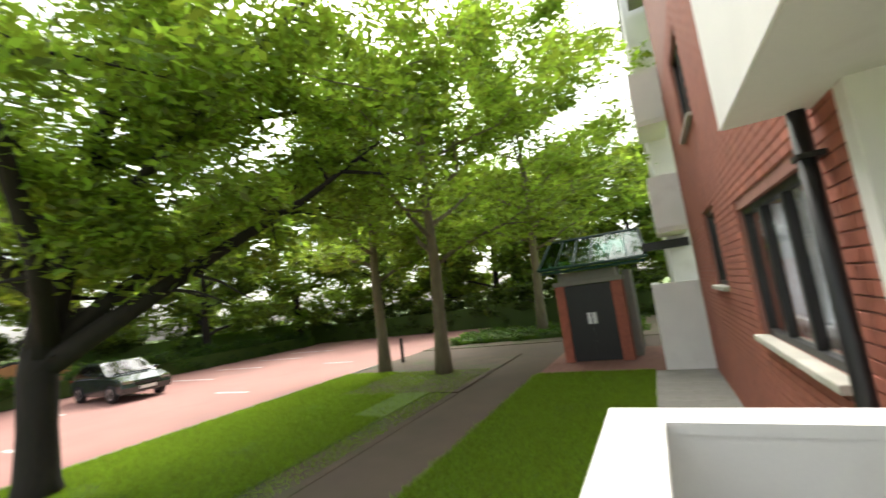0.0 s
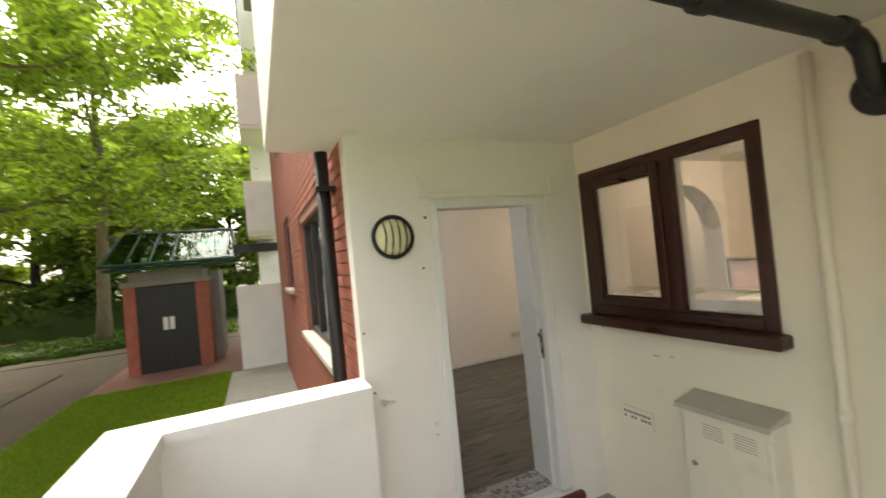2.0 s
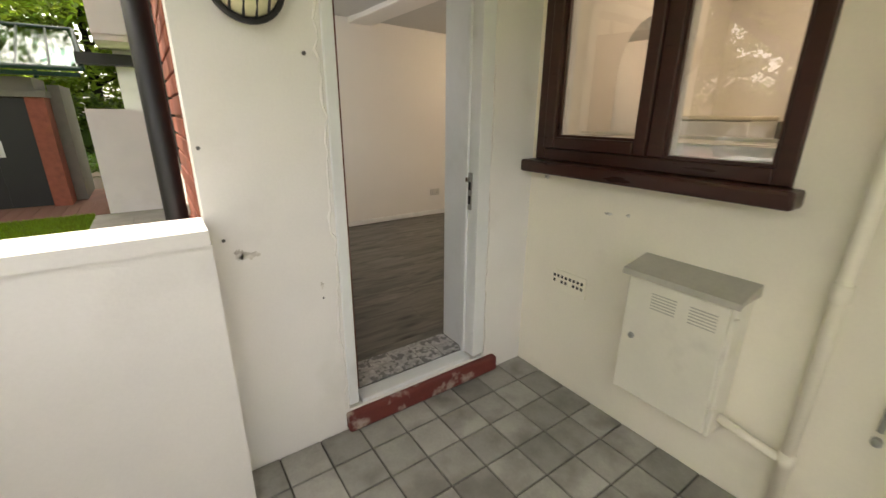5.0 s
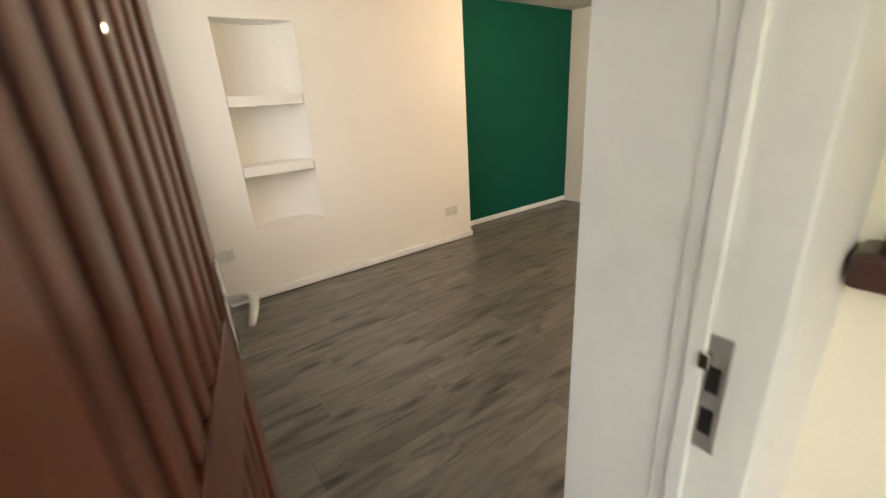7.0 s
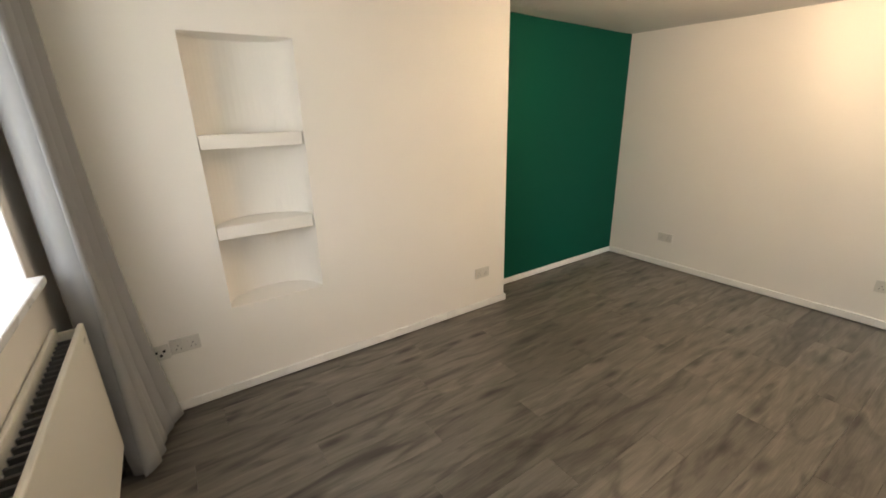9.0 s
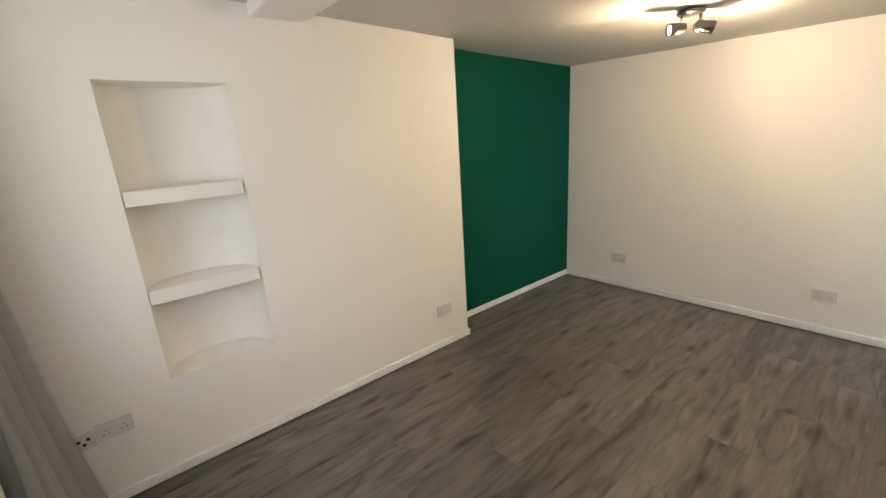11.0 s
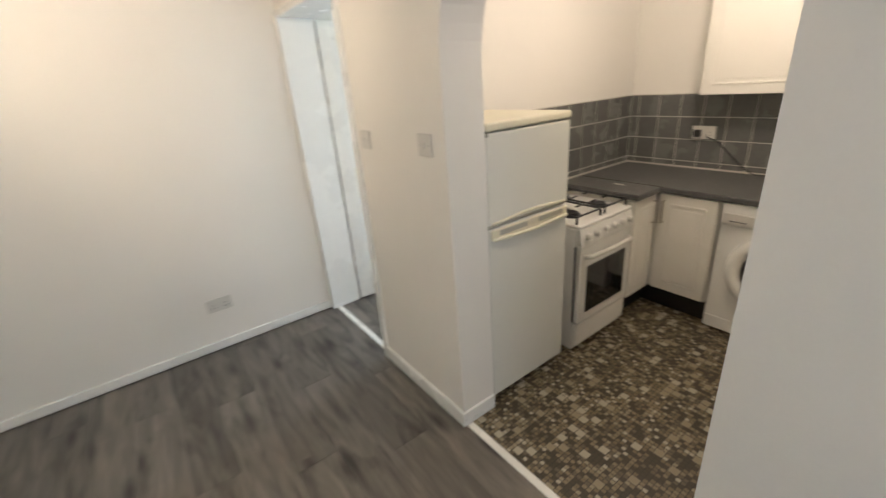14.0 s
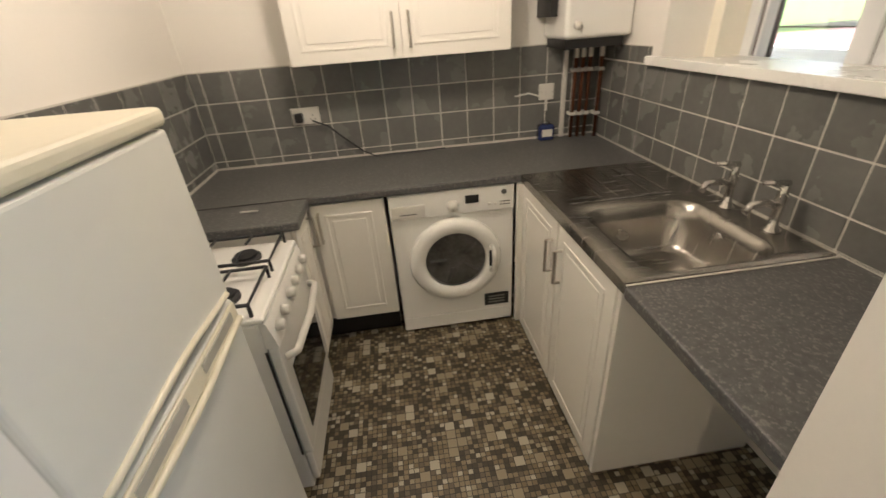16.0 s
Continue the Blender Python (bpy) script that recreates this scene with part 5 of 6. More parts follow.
def shaker(parent, w, h, at, turn, handle_x, handle_z):
    """A cupboard door in local x (width), facing local -y."""
    m = pose(*at, 0, 0, turn)
    d = part("door", turned(box((0, w, -0.018, 0, 0, h), bevel=0.003), m), M["unit"], parent)
    e, q = 0.055, 0.012
    part("moulding", turned(box((e, w - e, -0.022, -0.017, e, e + q), (e, w - e, -0.022, -0.017, h - e - q, h - e), (e, e + q, -0.022, -0.017, e + q, h - e - q), (w - e - q, w - e, -0.022, -0.017, e + q, h - e - q), bevel=0.0015, seg=1), m), M["unit"], d)
    part("field", turned(box((e + 0.03, w - e - 0.03, -0.021, -0.017, e + 0.03, h - e - 0.03), bevel=0.0018, seg=1), m), M["unit"], d)
    x, z = handle_x, handle_z
    part("handle", turned(rod([(x, -0.018, z), (x, -0.045, z), (x, -0.045, z + 0.14), (x, -0.018, z + 0.14)], 0.006, 8), m), M["satin"], d, "brushed bar handle")
    return d


wt = thing("worktop", "dark grey speckled laminate worktop", "worktop")
part("back_run", box((0.402, 2.578, -1.798, -1.19, WT - 0.035, WT), bevel=0.006), M["worktop"], wt)
part("cooker_side", box((1.99, 2.578, -1.188, -0.935, WT - 0.035, WT), bevel=0.006), M["worktop"], wt)
part("front_run", box((0.402, 1.035, -0.262, 0.233, WT - 0.035, WT), bevel=0.006), M["worktop"], wt)
part("joint_strip", box((1.99, 2.57, -1.191, -1.187, WT, WT + 0.002)), M["steel"], wt, "thin metal joint strip")
part("joint_strip", box((0.41, 1.03, -0.266, -0.260, WT, WT + 0.003)), M["wgrout"], wt, "pale sealant line")
part("sealant", box((0.402, 2.578, -1.797, -1.785, WT, WT + 0.012), (0.402, 0.412, -1.78, 0.23, WT, WT + 0.012), (2.566, 2.577, -1.78, -0.94, WT, WT + 0.012)), M["wgrout"], wt, "white sealant along the tiles")

# sink
sink = thing("sink", "stainless steel sit-on sink with drainer", "sink")
bx0, bx1, by0, by1 = 0.55, 0.94, -0.72, -0.305
top = loops([round_rect(0.415, 1.03, -1.185, -0.27, 0.004, WT - 0.03), round_rect(0.415, 1.03, -1.185, -0.27, 0.004, WT + 0.004), round_rect(0.43, 1.015, -1.17, -0.285, 0.01, WT + 0.008)])
part("rim", top, M["steel"], sink, smooth=False)
bm = bmesh.new()
o = round_rect(0.43, 1.015, -0.78, -0.285, 0.01, WT + 0.008)
i1 = round_rect(bx0 - 0.02, bx1 + 0.02, by0 - 0.02, by1 + 0.02, 0.09, WT + 0.008)
loops([o, i1, round_rect(bx0 - 0.005, bx1 + 0.005, by0 - 0.005, by1 + 0.005, 0.085, WT + 0.002), round_rect(bx0 + 0.01, bx1 - 0.01, by0 + 0.01, by1 - 0.01, 0.08, WT - 0.05), round_rect(bx0 + 0.025, bx1 - 0.025, by0 + 0.025, by1 - 0.025, 0.07, WT - 0.15), round_rect(bx0 + 0.06, bx1 - 0.06, by0 + 0.06, by1 - 0.06, 0.05, WT - 0.17)], bm, close=True)
part("bowl", bm, M["steel"], sink, smooth=True)
part("drainer", box((0.43, 1.015, -1.17, -0.78, WT + 0.002, WT + 0.0075)), M["steel"], sink)
for k in range(6):
    x = 0.56 + k * 0.065
    part("drainer_rib", box((x, x + 0.008, -1.12, -0.82, WT + 0.0075, WT + 0.0105), bevel=0.001, seg=1), M["steel"], sink)
part("drainer_end", box((0.55, 0.93, -0.802, -0.79, WT + 0.0075, WT + 0.011), bevel=0.001, seg=1), M["chrome"], sink)
part("plug_hole", spin([(0.035, 0), (0.03, 0.004), (0.012, 0.002)], 20, m=Matrix.Translation((0.73, -0.52, WT - 0.17))), M["chrome"], sink)
part("overflow", spin([(0.018, 0), (0.015, 0.004), (0.006, 0.002)], 16, m=Matrix.Translation((bx0 + 0.012, -0.52, WT - 0.05)) @ to_x()), M["chrome"], sink)


def tap(y):
    t = thing("tap", "chrome pillar tap at the back of the sink", "tap", (0.475, y, WT + 0.008), group="sink taps")
    part("body", spin([(0.026, 0), (0.026, 0.006), (0.016, 0.015), (0.013, 0.05), (0.015, 0.09), (0.017, 0.10), (0.012, 0.13), (0.012, 0.15)], 18), M["chrome"], t, smooth=True)
    part("spout", rod([(0, 0, 0.085), (0.05, 0, 0.10), (0.095, 0, 0.095), (0.11, 0, 0.07)], [0.012, 0.012, 0.011, 0.011], 12), M["chrome"], t, smooth=True)
    part("lever", rod([(-0.005, 0, 0.15), (0.03, 0, 0.158), (0.075, 0, 0.162)], [0.013, 0.008, 0.007], 10), M["chrome"], t, smooth=True)


tap(-0.62)
tap(-0.43)

sc = thing("sink_cabinet", "cream-white double door base cabinet under the sink", "cabinet")
part("body", box((0.42, 1.005, -1.17, -0.305, F + 0.10, WT - 0.21)), M["unit"], sc)
part("front_frame", box((0.97, 1.005, -1.17, -0.305, WT - 0.21, WT - 0.04)), M["unit"], sc)
part("end_panel", box((0.42, 1.023, -0.303, -0.285, F + 0.003, WT - 0.037), bevel=0.002), M["unit"], sc)
part("plinth", box((0.44, 0.95, -1.16, -0.31, F + 0.001, F + 0.10)), M["unit"], sc)
shaker(sc, 0.42, 0.80, (1.006, -1.165, F + 0.01), 90, 0.38, 0.56)
shaker(sc, 0.42, 0.80, (1.006, -0.732, F + 0.01), 90, 0.04, 0.56)

part("filler", box((0.99, 1.046, -1.205, -1.172, F + 0.012, WT - 0.04), bevel=0.002), M["unit"], sc)
cc = thing("corner_cabinet", "cream-white corner base cabinet", "cabinet")
part("body", box((1.665, 2.56, -1.78, -1.225, 0.29, WT - 0.04), (2.03, 2.56, -1.225, -0.94, 0.29, WT - 0.04)), M["unit"], cc)
part("plinth", box((1.67, 2.55, -1.77, -1.28, F + 0.001, 0.289), (2.08, 2.55, -1.28, -0.945, F + 0.001, 0.289)), M["black"], cc, "dark recessed plinth")
shaker(cc, 0.325, 0.64, (1.995, -1.222, 0.295), 180, 0.03, 0.46)
shaker(cc, 0.25, 0.64, (2.028, -0.945, 0.295), -90, 0.215, 0.46)

# washing machine
wm = thing("washing_machine", "white front loading washing machine under the worktop", "washing machine", (1.352, -1.21, F))
part("body", box((-0.297, 0.297, -0.55, 0, 0.012, 0.80), bevel=0.008), M["enamel"], wm)
part("control_panel", box((-0.295, 0.295, 0.0, 0.012, 0.675, 0.798), bevel=0.005), M["enamel"], wm)
part("drawer", box((0.13, 0.285, 0.012, 0.018, 0.685, 0.745), bevel=0.003), M["plastic"], wm)
part("dial", spin([(0.028, 0), (0.026, 0.02), (0.0, 0.022)], 24, m=Matrix.Translation((0.0, 0.012, 0.725)) @ to_y()), M["plastic"], wm, smooth=True)
part("display", box((-0.125, -0.06, 0.012, 0.0145, 0.725, 0.765), bevel=0.001), M["darkglass"], wm, "dark display")
part("badge", spin([(0.013, 0), (0.012, 0.003), (0, 0.003)], 16, m=Matrix.Translation((-0.245, 0.012, 0.765)) @ to_y()), M["dark"], wm)
for k in range(3):
    part("button", spin([(0.007, 0), (0.006, 0.005), (0, 0.006)], 12, m=Matrix.Translation((-0.175 - k * 0.03, 0.012, 0.71)) @ to_y()), M["plastic"], wm)
for k in range(2):
    part("marking", box((-0.275, -0.225, 0.012, 0.0128, 0.70 + k * 0.014, 0.705 + k * 0.014)), M["dark"], wm)
part("marking", box((0.17, 0.25, 0.0182, 0.019, 0.70, 0.705)), M["dark"], wm)
T = Matrix.Translation((0, 0.0, 0.43)) @ to_y()
dr = part("door", spin([(0.155, 0.0), (0.225, 0.0), (0.232, 0.012), (0.222, 0.034), (0.19, 0.042), (0.160, 0.036), (0.150, 0.02)], 48, m=T, cap=False), M["enamel"], wm, "round white door ring", smooth=True)
bm = bmesh.new()
rg = [[bm.verts.new(T @ Vector((r * math.cos(2 * math.pi * k / 40), r * math.sin(2 * math.pi * k / 40), z))) for k in range(40)] for r, z in ((0.153, 0.026), (0.12, 0.024), (0.08, 0.016), (0.03, 0.012))]
for a, b in zip(rg, rg[1:]):
    for k in range(40):
        bm.faces.new((a[k], a[(k + 1) % 40], b[(k + 1) % 40], b[k]))
bm.faces.new(rg[-1])
part("porthole_glass", bm, M["drumglass"], dr, smooth=True)
part("drum", spin([(0.148, 0.004), (0.150, 0.003), (0.150, 0.0025), (0.0, 0.002)], 32, m=T), M["drum"], dr, "dark steel drum")
for k in range(5):
    a = k * 1.256
    part("drum_rib", rod([T @ Vector((0.05 * math.cos(a), 0.05 * math.sin(a), 0.006)), T @ Vector((0.13 * math.cos(a), 0.13 * math.sin(a), 0.008))], 0.008, 6), M["drum"], dr)
part("door_handle", rod([(-0.175, 0.03, 0.50), (-0.185, 0.06, 0.49), (-0.187, 0.062, 0.43), (-0.185, 0.06, 0.37), (-0.175, 0.03, 0.36)], 0.014, 10), M["plastic"], dr, smooth=True)
part("grip_gap", box((-0.183, -0.165, 0.036, 0.044, 0.385, 0.475), bevel=0.003), M["black"], dr)
lb = part("energy_label", box((-0.275, -0.145, 0.0, 0.002, 0.115, 0.19)), M["black"], wm, "black sticker with pale bars")
for k in range(3):
    part("print", box((-0.255, -0.165, 0.002, 0.0027, 0.13 + k * 0.018, 0.138 + k * 0.018)), M["concrete"], lb)
part("kick_panel", box((-0.29, 0.29, 0.0, 0.005, 0.02, 0.095), bevel=0.002), M["enamel"], wm)
for x in (-0.26, 0.26):
    for y in (-0.5, -0.05):
        part("foot", spin([(0.02, 0), (0.02, 0.013)], 10, m=Matrix.Translation((x, y, 0))), M["black"], wm)

# cooker
ck = thing("cooker", "white freestanding gas cooker with black pan supports", "cooker", (2.29, -0.655, F))
CX, CY, CT = -0.285, 0.25, 0.785
part("body", box((CX + 0.02, 0.28, -CY, CY, 0.012, CT - 0.02), bevel=0.006), M["enamel"], ck)
part("hob", box((CX, 0.285, -CY, CY, CT - 0.02, CT), bevel=0.008), M["enamel"], ck)
part("back_lip", box((0.26, 0.285, -CY, CY, CT, CT + 0.03), bevel=0.006), M["enamel"], ck)
for x in (-0.14, 0.12):
    for y in (-0.125, 0.125):
        b_ = part("burner", spin([(0.05, 0), (0.05, 0.01), (0.038, 0.014), (0.038, 0.022), (0, 0.024)], 20, m=Matrix.Translation((x, y, CT))), M["iron"], ck, smooth=False)
for y in (-0.125, 0.125):
    bm = rod([(-0.25, y - 0.105, CT + 0.04), (-0.25, y + 0.105, CT + 0.04), (0.23, y + 0.105, CT + 0.04), (0.23, y - 0.105, CT + 0.04), (-0.25, y - 0.105, CT + 0.04)], 0.006, 6)
    for x in (-0.14, 0.12, -0.01):
        rod([(x, y - 0.105, CT + 0.04), (x, y - 0.03, CT + 0.045)], 0.005, 6, bm)
        rod([(x, y + 0.105, CT + 0.04), (x, y + 0.03, CT + 0.045)], 0.005, 6, bm)
    for x, yy in ((-0.25, -0.105), (-0.25, 0.105), (0.23, -0.105), (0.23, 0.105)):
        rod([(x, y + yy, CT), (x, y + yy, CT + 0.042)], 0.006, 6, bm)
    part("pan_support", bm, M["iron"], ck, "black enamelled grid", smooth=True)
part("control_panel", prism([(CX, CT - 0.021), (CX - 0.018, CT - 0.11), (CX + 0.02, CT - 0.11), (CX + 0.02, CT - 0.021)], 2 * CY - 0.006, 'y', -CY + 0.003), M["enamel"], ck)
for k in range(6):
    y = -0.2 + k * 0.075 + (0.02 if k > 3 else 0)
    part("knob", spin([(0.018, 0), (0.017, 0.02), (0.012, 0.024), (0, 0.025)], 16, m=Matrix.Translation((CX - 0.010, y, CT - 0.065)) @ Matrix.Rotation(radians(-90), 4, 'Y')), M["plastic"], ck, smooth=True)
od = part("oven_door", box((CX - 0.012, CX + 0.018, -CY + 0.004, CY - 0.004, 0.20, CT - 0.115), bevel=0.006), M["enamel"], ck)
part("oven_window", box((CX - 0.0165, CX - 0.012, -0.185, 0.185, 0.255, 0.545), bevel=0.002), M["darkglass"], od, "dark oven glass")
part("oven_handle", rod([(CX - 0.012, -0.21, 0.605), (CX - 0.045, -0.19, 0.61), (CX - 0.058, 0, 0.615), (CX - 0.045, 0.19, 0.61), (CX - 0.012, 0.21, 0.605)], 0.013, 10), M["plastic"], od, smooth=True)
part("side_seal", box((CX + 0.0185, CX + 0.026, CY - 0.002, CY + 0.002, 0.2, CT - 0.12)), M["black"], ck)
part("drawer", box((CX - 0.006, CX + 0.018, -CY + 0.004, CY - 0.004, 0.05, 0.19), bevel=0.006), M["enamel"], ck)
for y in (-0.2, 0.2):
    part("foot", box((CX + 0.04, CX + 0.08, y - 0.02, y + 0.02, 0, 0.014)), M["black"], ck)
    part("foot", box((0.2, 0.24, y - 0.02, y + 0.02, 0, 0.014)), M["black"], ck)

# fridge freezer
fz = thing("fridge_freezer", "old white fridge freezer with yellowed trim", "fridge", (2.295, -0.040, F))
FX, FY = -0.24, 0.263
part("body", box((FX, 0.27, -FY, FY, 0.02, 1.335), bevel=0.008), M["fridge"], fz)
part("top", box((FX - 0.048, 0.272, -FY - 0.004, FY + 0.004, 1.336, 1.372), bevel=0.012, seg=3), M["yellowed"], fz, "yellowed plastic top")
for name, z0, z1 in (("fridge_door", 0.05, 0.934), ("freezer_door", 0.950, 1.332)):
    d = part(name, box((FX - 0.042, FX - 0.006, -FY, FY, z0, z1), bevel=0.009, seg=3), M["fridge"], fz)
    if name == "fridge_door":
        band = box((FX - 0.050, FX - 0.041, -FY + 0.012, FY - 0.012, 0.882, 0.930), bevel=0.004)
        part("grip_band", band, M["yellowed"], d, "yellowed full-width grip band")
        # Flat grey plates on the band; the finger recesses' shade is their colour.
        for y in (-0.13, 0.12):
            part("recess_shade", box((FX - 0.053, FX - 0.049, y - 0.085, y + 0.085, 0.900, 0.924), bevel=0.0018), M["lid"], d, "grey plate coloured as the shade of a finger recess")
        pts = [(FX - 0.054, -FY + 0.02 + (2 * FY - 0.04) * k / 16, 0.886 - 0.010 * math.sin(math.pi * k / 16) ** 2) for k in range(17)]
        part("grip", rod(pts, 0.008, 10), M["yellowed"], d, "yellowed rolled lip", smooth=True)
    else:
        pts = [(FX - 0.044, -FY + 0.02 + (2 * FY - 0.04) * k / 16, 0.957 + 0.012 * math.sin(math.pi * k / 16) ** 2) for k in range(17)]
        part("grip", rod(pts, 0.007, 8), M["yellowed"], d, "yellowed lower edge", smooth=True)
part("gasket", box((FX - 0.007, FX, -FY + 0.01, FY - 0.01, 0.06, 1.33)), M["dark"], fz)
part("split_gap", box((FX - 0.03, FX - 0.004, -FY + 0.005, FY - 0.005, 0.935, 0.949)), M["lid"], fz)
part("hinge_cap", box((FX - 0.046, FX - 0.02, FY - 0.01, FY + 0.006, 1.318, 1.336), bevel=0.003), M["concrete"], fz)
for x in (-0.2, 0.22):
    for y in (-0.23, 0.23):
        part("foot", spin([(0.02, 0), (0.02, 0.022)], 10, m=Matrix.Translation((x, y, 0))), M["black"], fz)

# wall cabinet
wc = thing("wall_cabinet", "cream-white double door wall cabinet", "cabinet")
part("body", box((0.977, 2.008, -1.797, -1.572, 1.478, 2.20), bevel=0.002), M["unit"], wc)
shaker(wc, 0.512, 0.72, (2.006, -1.571, 1.479), 180, 0.475, 0.05)
shaker(wc, 0.512, 0.72, (1.491, -1.571, 1.479), 180, 0.035, 0.05)

# boiler with pipes
bo = thing("boiler", "white wall-hung boiler above the worktop", "boiler")
part("case", box((0.405, 0.735, -1.796, -1.50, 1.50, 2.22), bevel=0.02, seg=3), M["enamel"], bo)
part("side_strip", box((0.74, 0.775, -1.796, -1.60, 1.60, 2.2)), M["black"], bo, "black strip beside the case")
part("base_tray", box((0.43, 0.72, -1.78, -1.53, 1.46, 1.499)), M["black"], bo, "dark underside")
part("knob", spin([(0.018, 0), (0.016, 0.018), (0, 0.02)], 16, m=Matrix.Translation((0.68, -1.50, 1.56)) @ to_y()), M["plastic"], bo, smooth=True)
for k, x in enumerate((0.435, 0.485, 0.525, 0.565)):
    p = thing("copper_pipe", "tarnished copper pipe below the boiler", "pipe", (x, -1.745 + 0.03 * (k == 0), 0), group="boiler pipes")
    part("tube", rod([(0, 0, WT), (0, 0, 1.46)], 0.010, 10), M["copper"], p, smooth=True)
    for z in (1.10, 1.33):
        part("clip", box((-0.016, 0.016, -0.045, 0.014, z, z + 0.018), bevel=0.003), M["plastic"], p, "white pipe clip")
    part("valve", spin([(0.014, 0), (0.014, 0.05)], 10, m=Matrix.Translation((0, 0, 1.40))), M["satin"], p)
ct = thing("cable_trunking", "white trunking beside the copper pipes", "trunking", (0.61, -1.777, WT))
part("duct", box((-0.012, 0.012, -0.01, 0.01, 0, 0.46), bevel=0.003), M["plastic"], ct)

# kitchen sockets and small things
s1 = socket((2.035, -1.786, 1.225), 180, "white double socket on the grey tiles")
part("plug", box((-0.055, -0.012, -0.045, -0.011, -0.028, 0.02), bevel=0.008), M["black"], s1, "black plug")
fx = thing("power_cable", "thin black cable trailing along the worktop", "cable")
part("flex", rod([(2.0, -1.74, 1.205), (1.93, -1.755, 1.17), (1.85, -1.765, 1.09), (1.76, -1.77, 1.01), (1.7, -1.75, WT + 0.006), (1.6, -1.76, WT + 0.005), (1.48, -1.755, WT + 0.005), (1.3, -1.765, WT + 0.005)], 0.004, 6), M["black"], fx, smooth=True)
s2 = socket((0.71, -1.786, 1.235), 180, "white fused switch on the grey tiles", "switch")
part("flex", rod([(0, -0.008, -0.04), (0, -0.012, -0.10)], 0.008, 8), M["plastic"], s2, "white flex")
part("side_flex", rod([(-0.04, -0.006, -0.02), (-0.1, -0.008, 0.0), (-0.18, -0.008, -0.01)], 0.005, 6), M["plastic"], s2)
fr_ = thing("air_freshener", "small clear blue plastic tub on the worktop", "tub", (0.72, -1.735, WT))
part("tub", box((-0.045, 0.045, -0.03, 0.03, 0, 0.09), bevel=0.014, seg=3), M["blueplastic"], fr_)
part("neck", spin([(0.024, 0.089), (0.024, 0.104), (0.018, 0.108), (0, 0.108)], 18), M["chrome"], fr_, smooth=True)
part("label_band", box((-0.03, 0.03, 0.0302, 0.0315, 0.025, 0.065)), M["plastic"], fr_, "pale label")
s3 = socket((2.566, -0.62, 1.25), -90, "white cooker socket on the grey tiles")
part("plug", box((0.012, 0.055, -0.045, -0.011, -0.028, 0.02), bevel=0.008), M["plastic"], s3, "white plug")
part("flex", rod([(0.03, -0.03, -0.03), (0.02, -0.04, -0.08), (-0.08, -0.03, -0.17), (-0.22, -0.03, -0.21)], 0.004, 6), M["plastic"], s3, "white flex")
oc = thing("worktop_clip", "small white plastic offcut on the worktop", "clip", (2.22, -1.10, WT))
part("strip", box((-0.04, 0.03, -0.005, 0.005, 0, 0.006), bevel=0.002), M["plastic"], oc)
kl = thing("kitchen_light", "round white kitchen ceiling light", "ceiling light", (1.55, -0.75, CEIL + 0.02))
part("base", spin([(0.0, 0), (0.06, 0), (0.055, 0.03), (0.0, 0.032)], 24, m=DN), M["plastic"], kl, smooth=True)


# ---- bin store with glazed canopy ----
bs = thing("bin_store", "small brick bin store with black door and glazed canopy", "bin store", (-4.1, 9.35, G))
part("pier", box((-0.86, -0.62, 0.0, 1.3, 0, 2.05), bevel=0.01), M["brick"], bs, "red brick pier")
part("pier", box((0.58, 0.86, 0.0, 1.3, 0, 2.05), bevel=0.01), M["brick"], bs, "red brick pier")
part("lintel", box((-0.9, 0.9, -0.04, 1.3, 2.05, 2.17), bevel=0.01), M["concrete"], bs, "grey concrete lintel")
part("upper", box((-0.75, 0.75, 0.05, 1.3, 2.17, 2.40)), M["concrete"], bs, "grey rendered band")
part("side", box((0.86, 1.05, 0.6, 2.2, 0, 2.3)), M["concrete"], bs, "grey rear wall")
dd = part("door", box((-0.62, 0.58, 0.06, 0.11, 0.02, 2.04), bevel=0.004), M["iron"], bs, "black double door")
part("meeting_gap", box((-0.024, -0.016, 0.055, 0.062, 0.02, 2.04)), M["black"], dd)
for x0, x1 in ((-0.13, -0.03), (0.0, 0.10)):
    part("notice", box((x0, x1, 0.052, 0.059, 0.98, 1.28)), M["paper"], dd, "white paper notice")
cn = part("canopy_frame", bmesh.new(), M["greenmetal"], bs, "dark green steel canopy frame")
bm = bmesh.new()
ca = [(-1.15, -0.35, 2.55), (1.55, -0.35, 2.55), (1.45, 0.75, 3.35), (-0.95, 0.75, 3.35)]
V4 = [Vector(p) for p in ca]
for a, b in zip(V4, V4[1:] + V4[:1]):
    rod([a, b], 0.045, 6, bm)
for k in range(1, 6):
    rod([V4[0].lerp(V4[1], k / 6), V4[3].lerp(V4[2], k / 6)], 0.022, 6, bm)
for x in (-0.8, 0.8):
    rod([(x, 0.3, 2.40), (x, 0.3, 3.0)], 0.04, 6, bm)
rod([(-1.1, -0.3, 2.45), (1.5, -0.3, 2.45)], 0.04, 6, bm)
bm.to_mesh(cn.data)
bm.free()
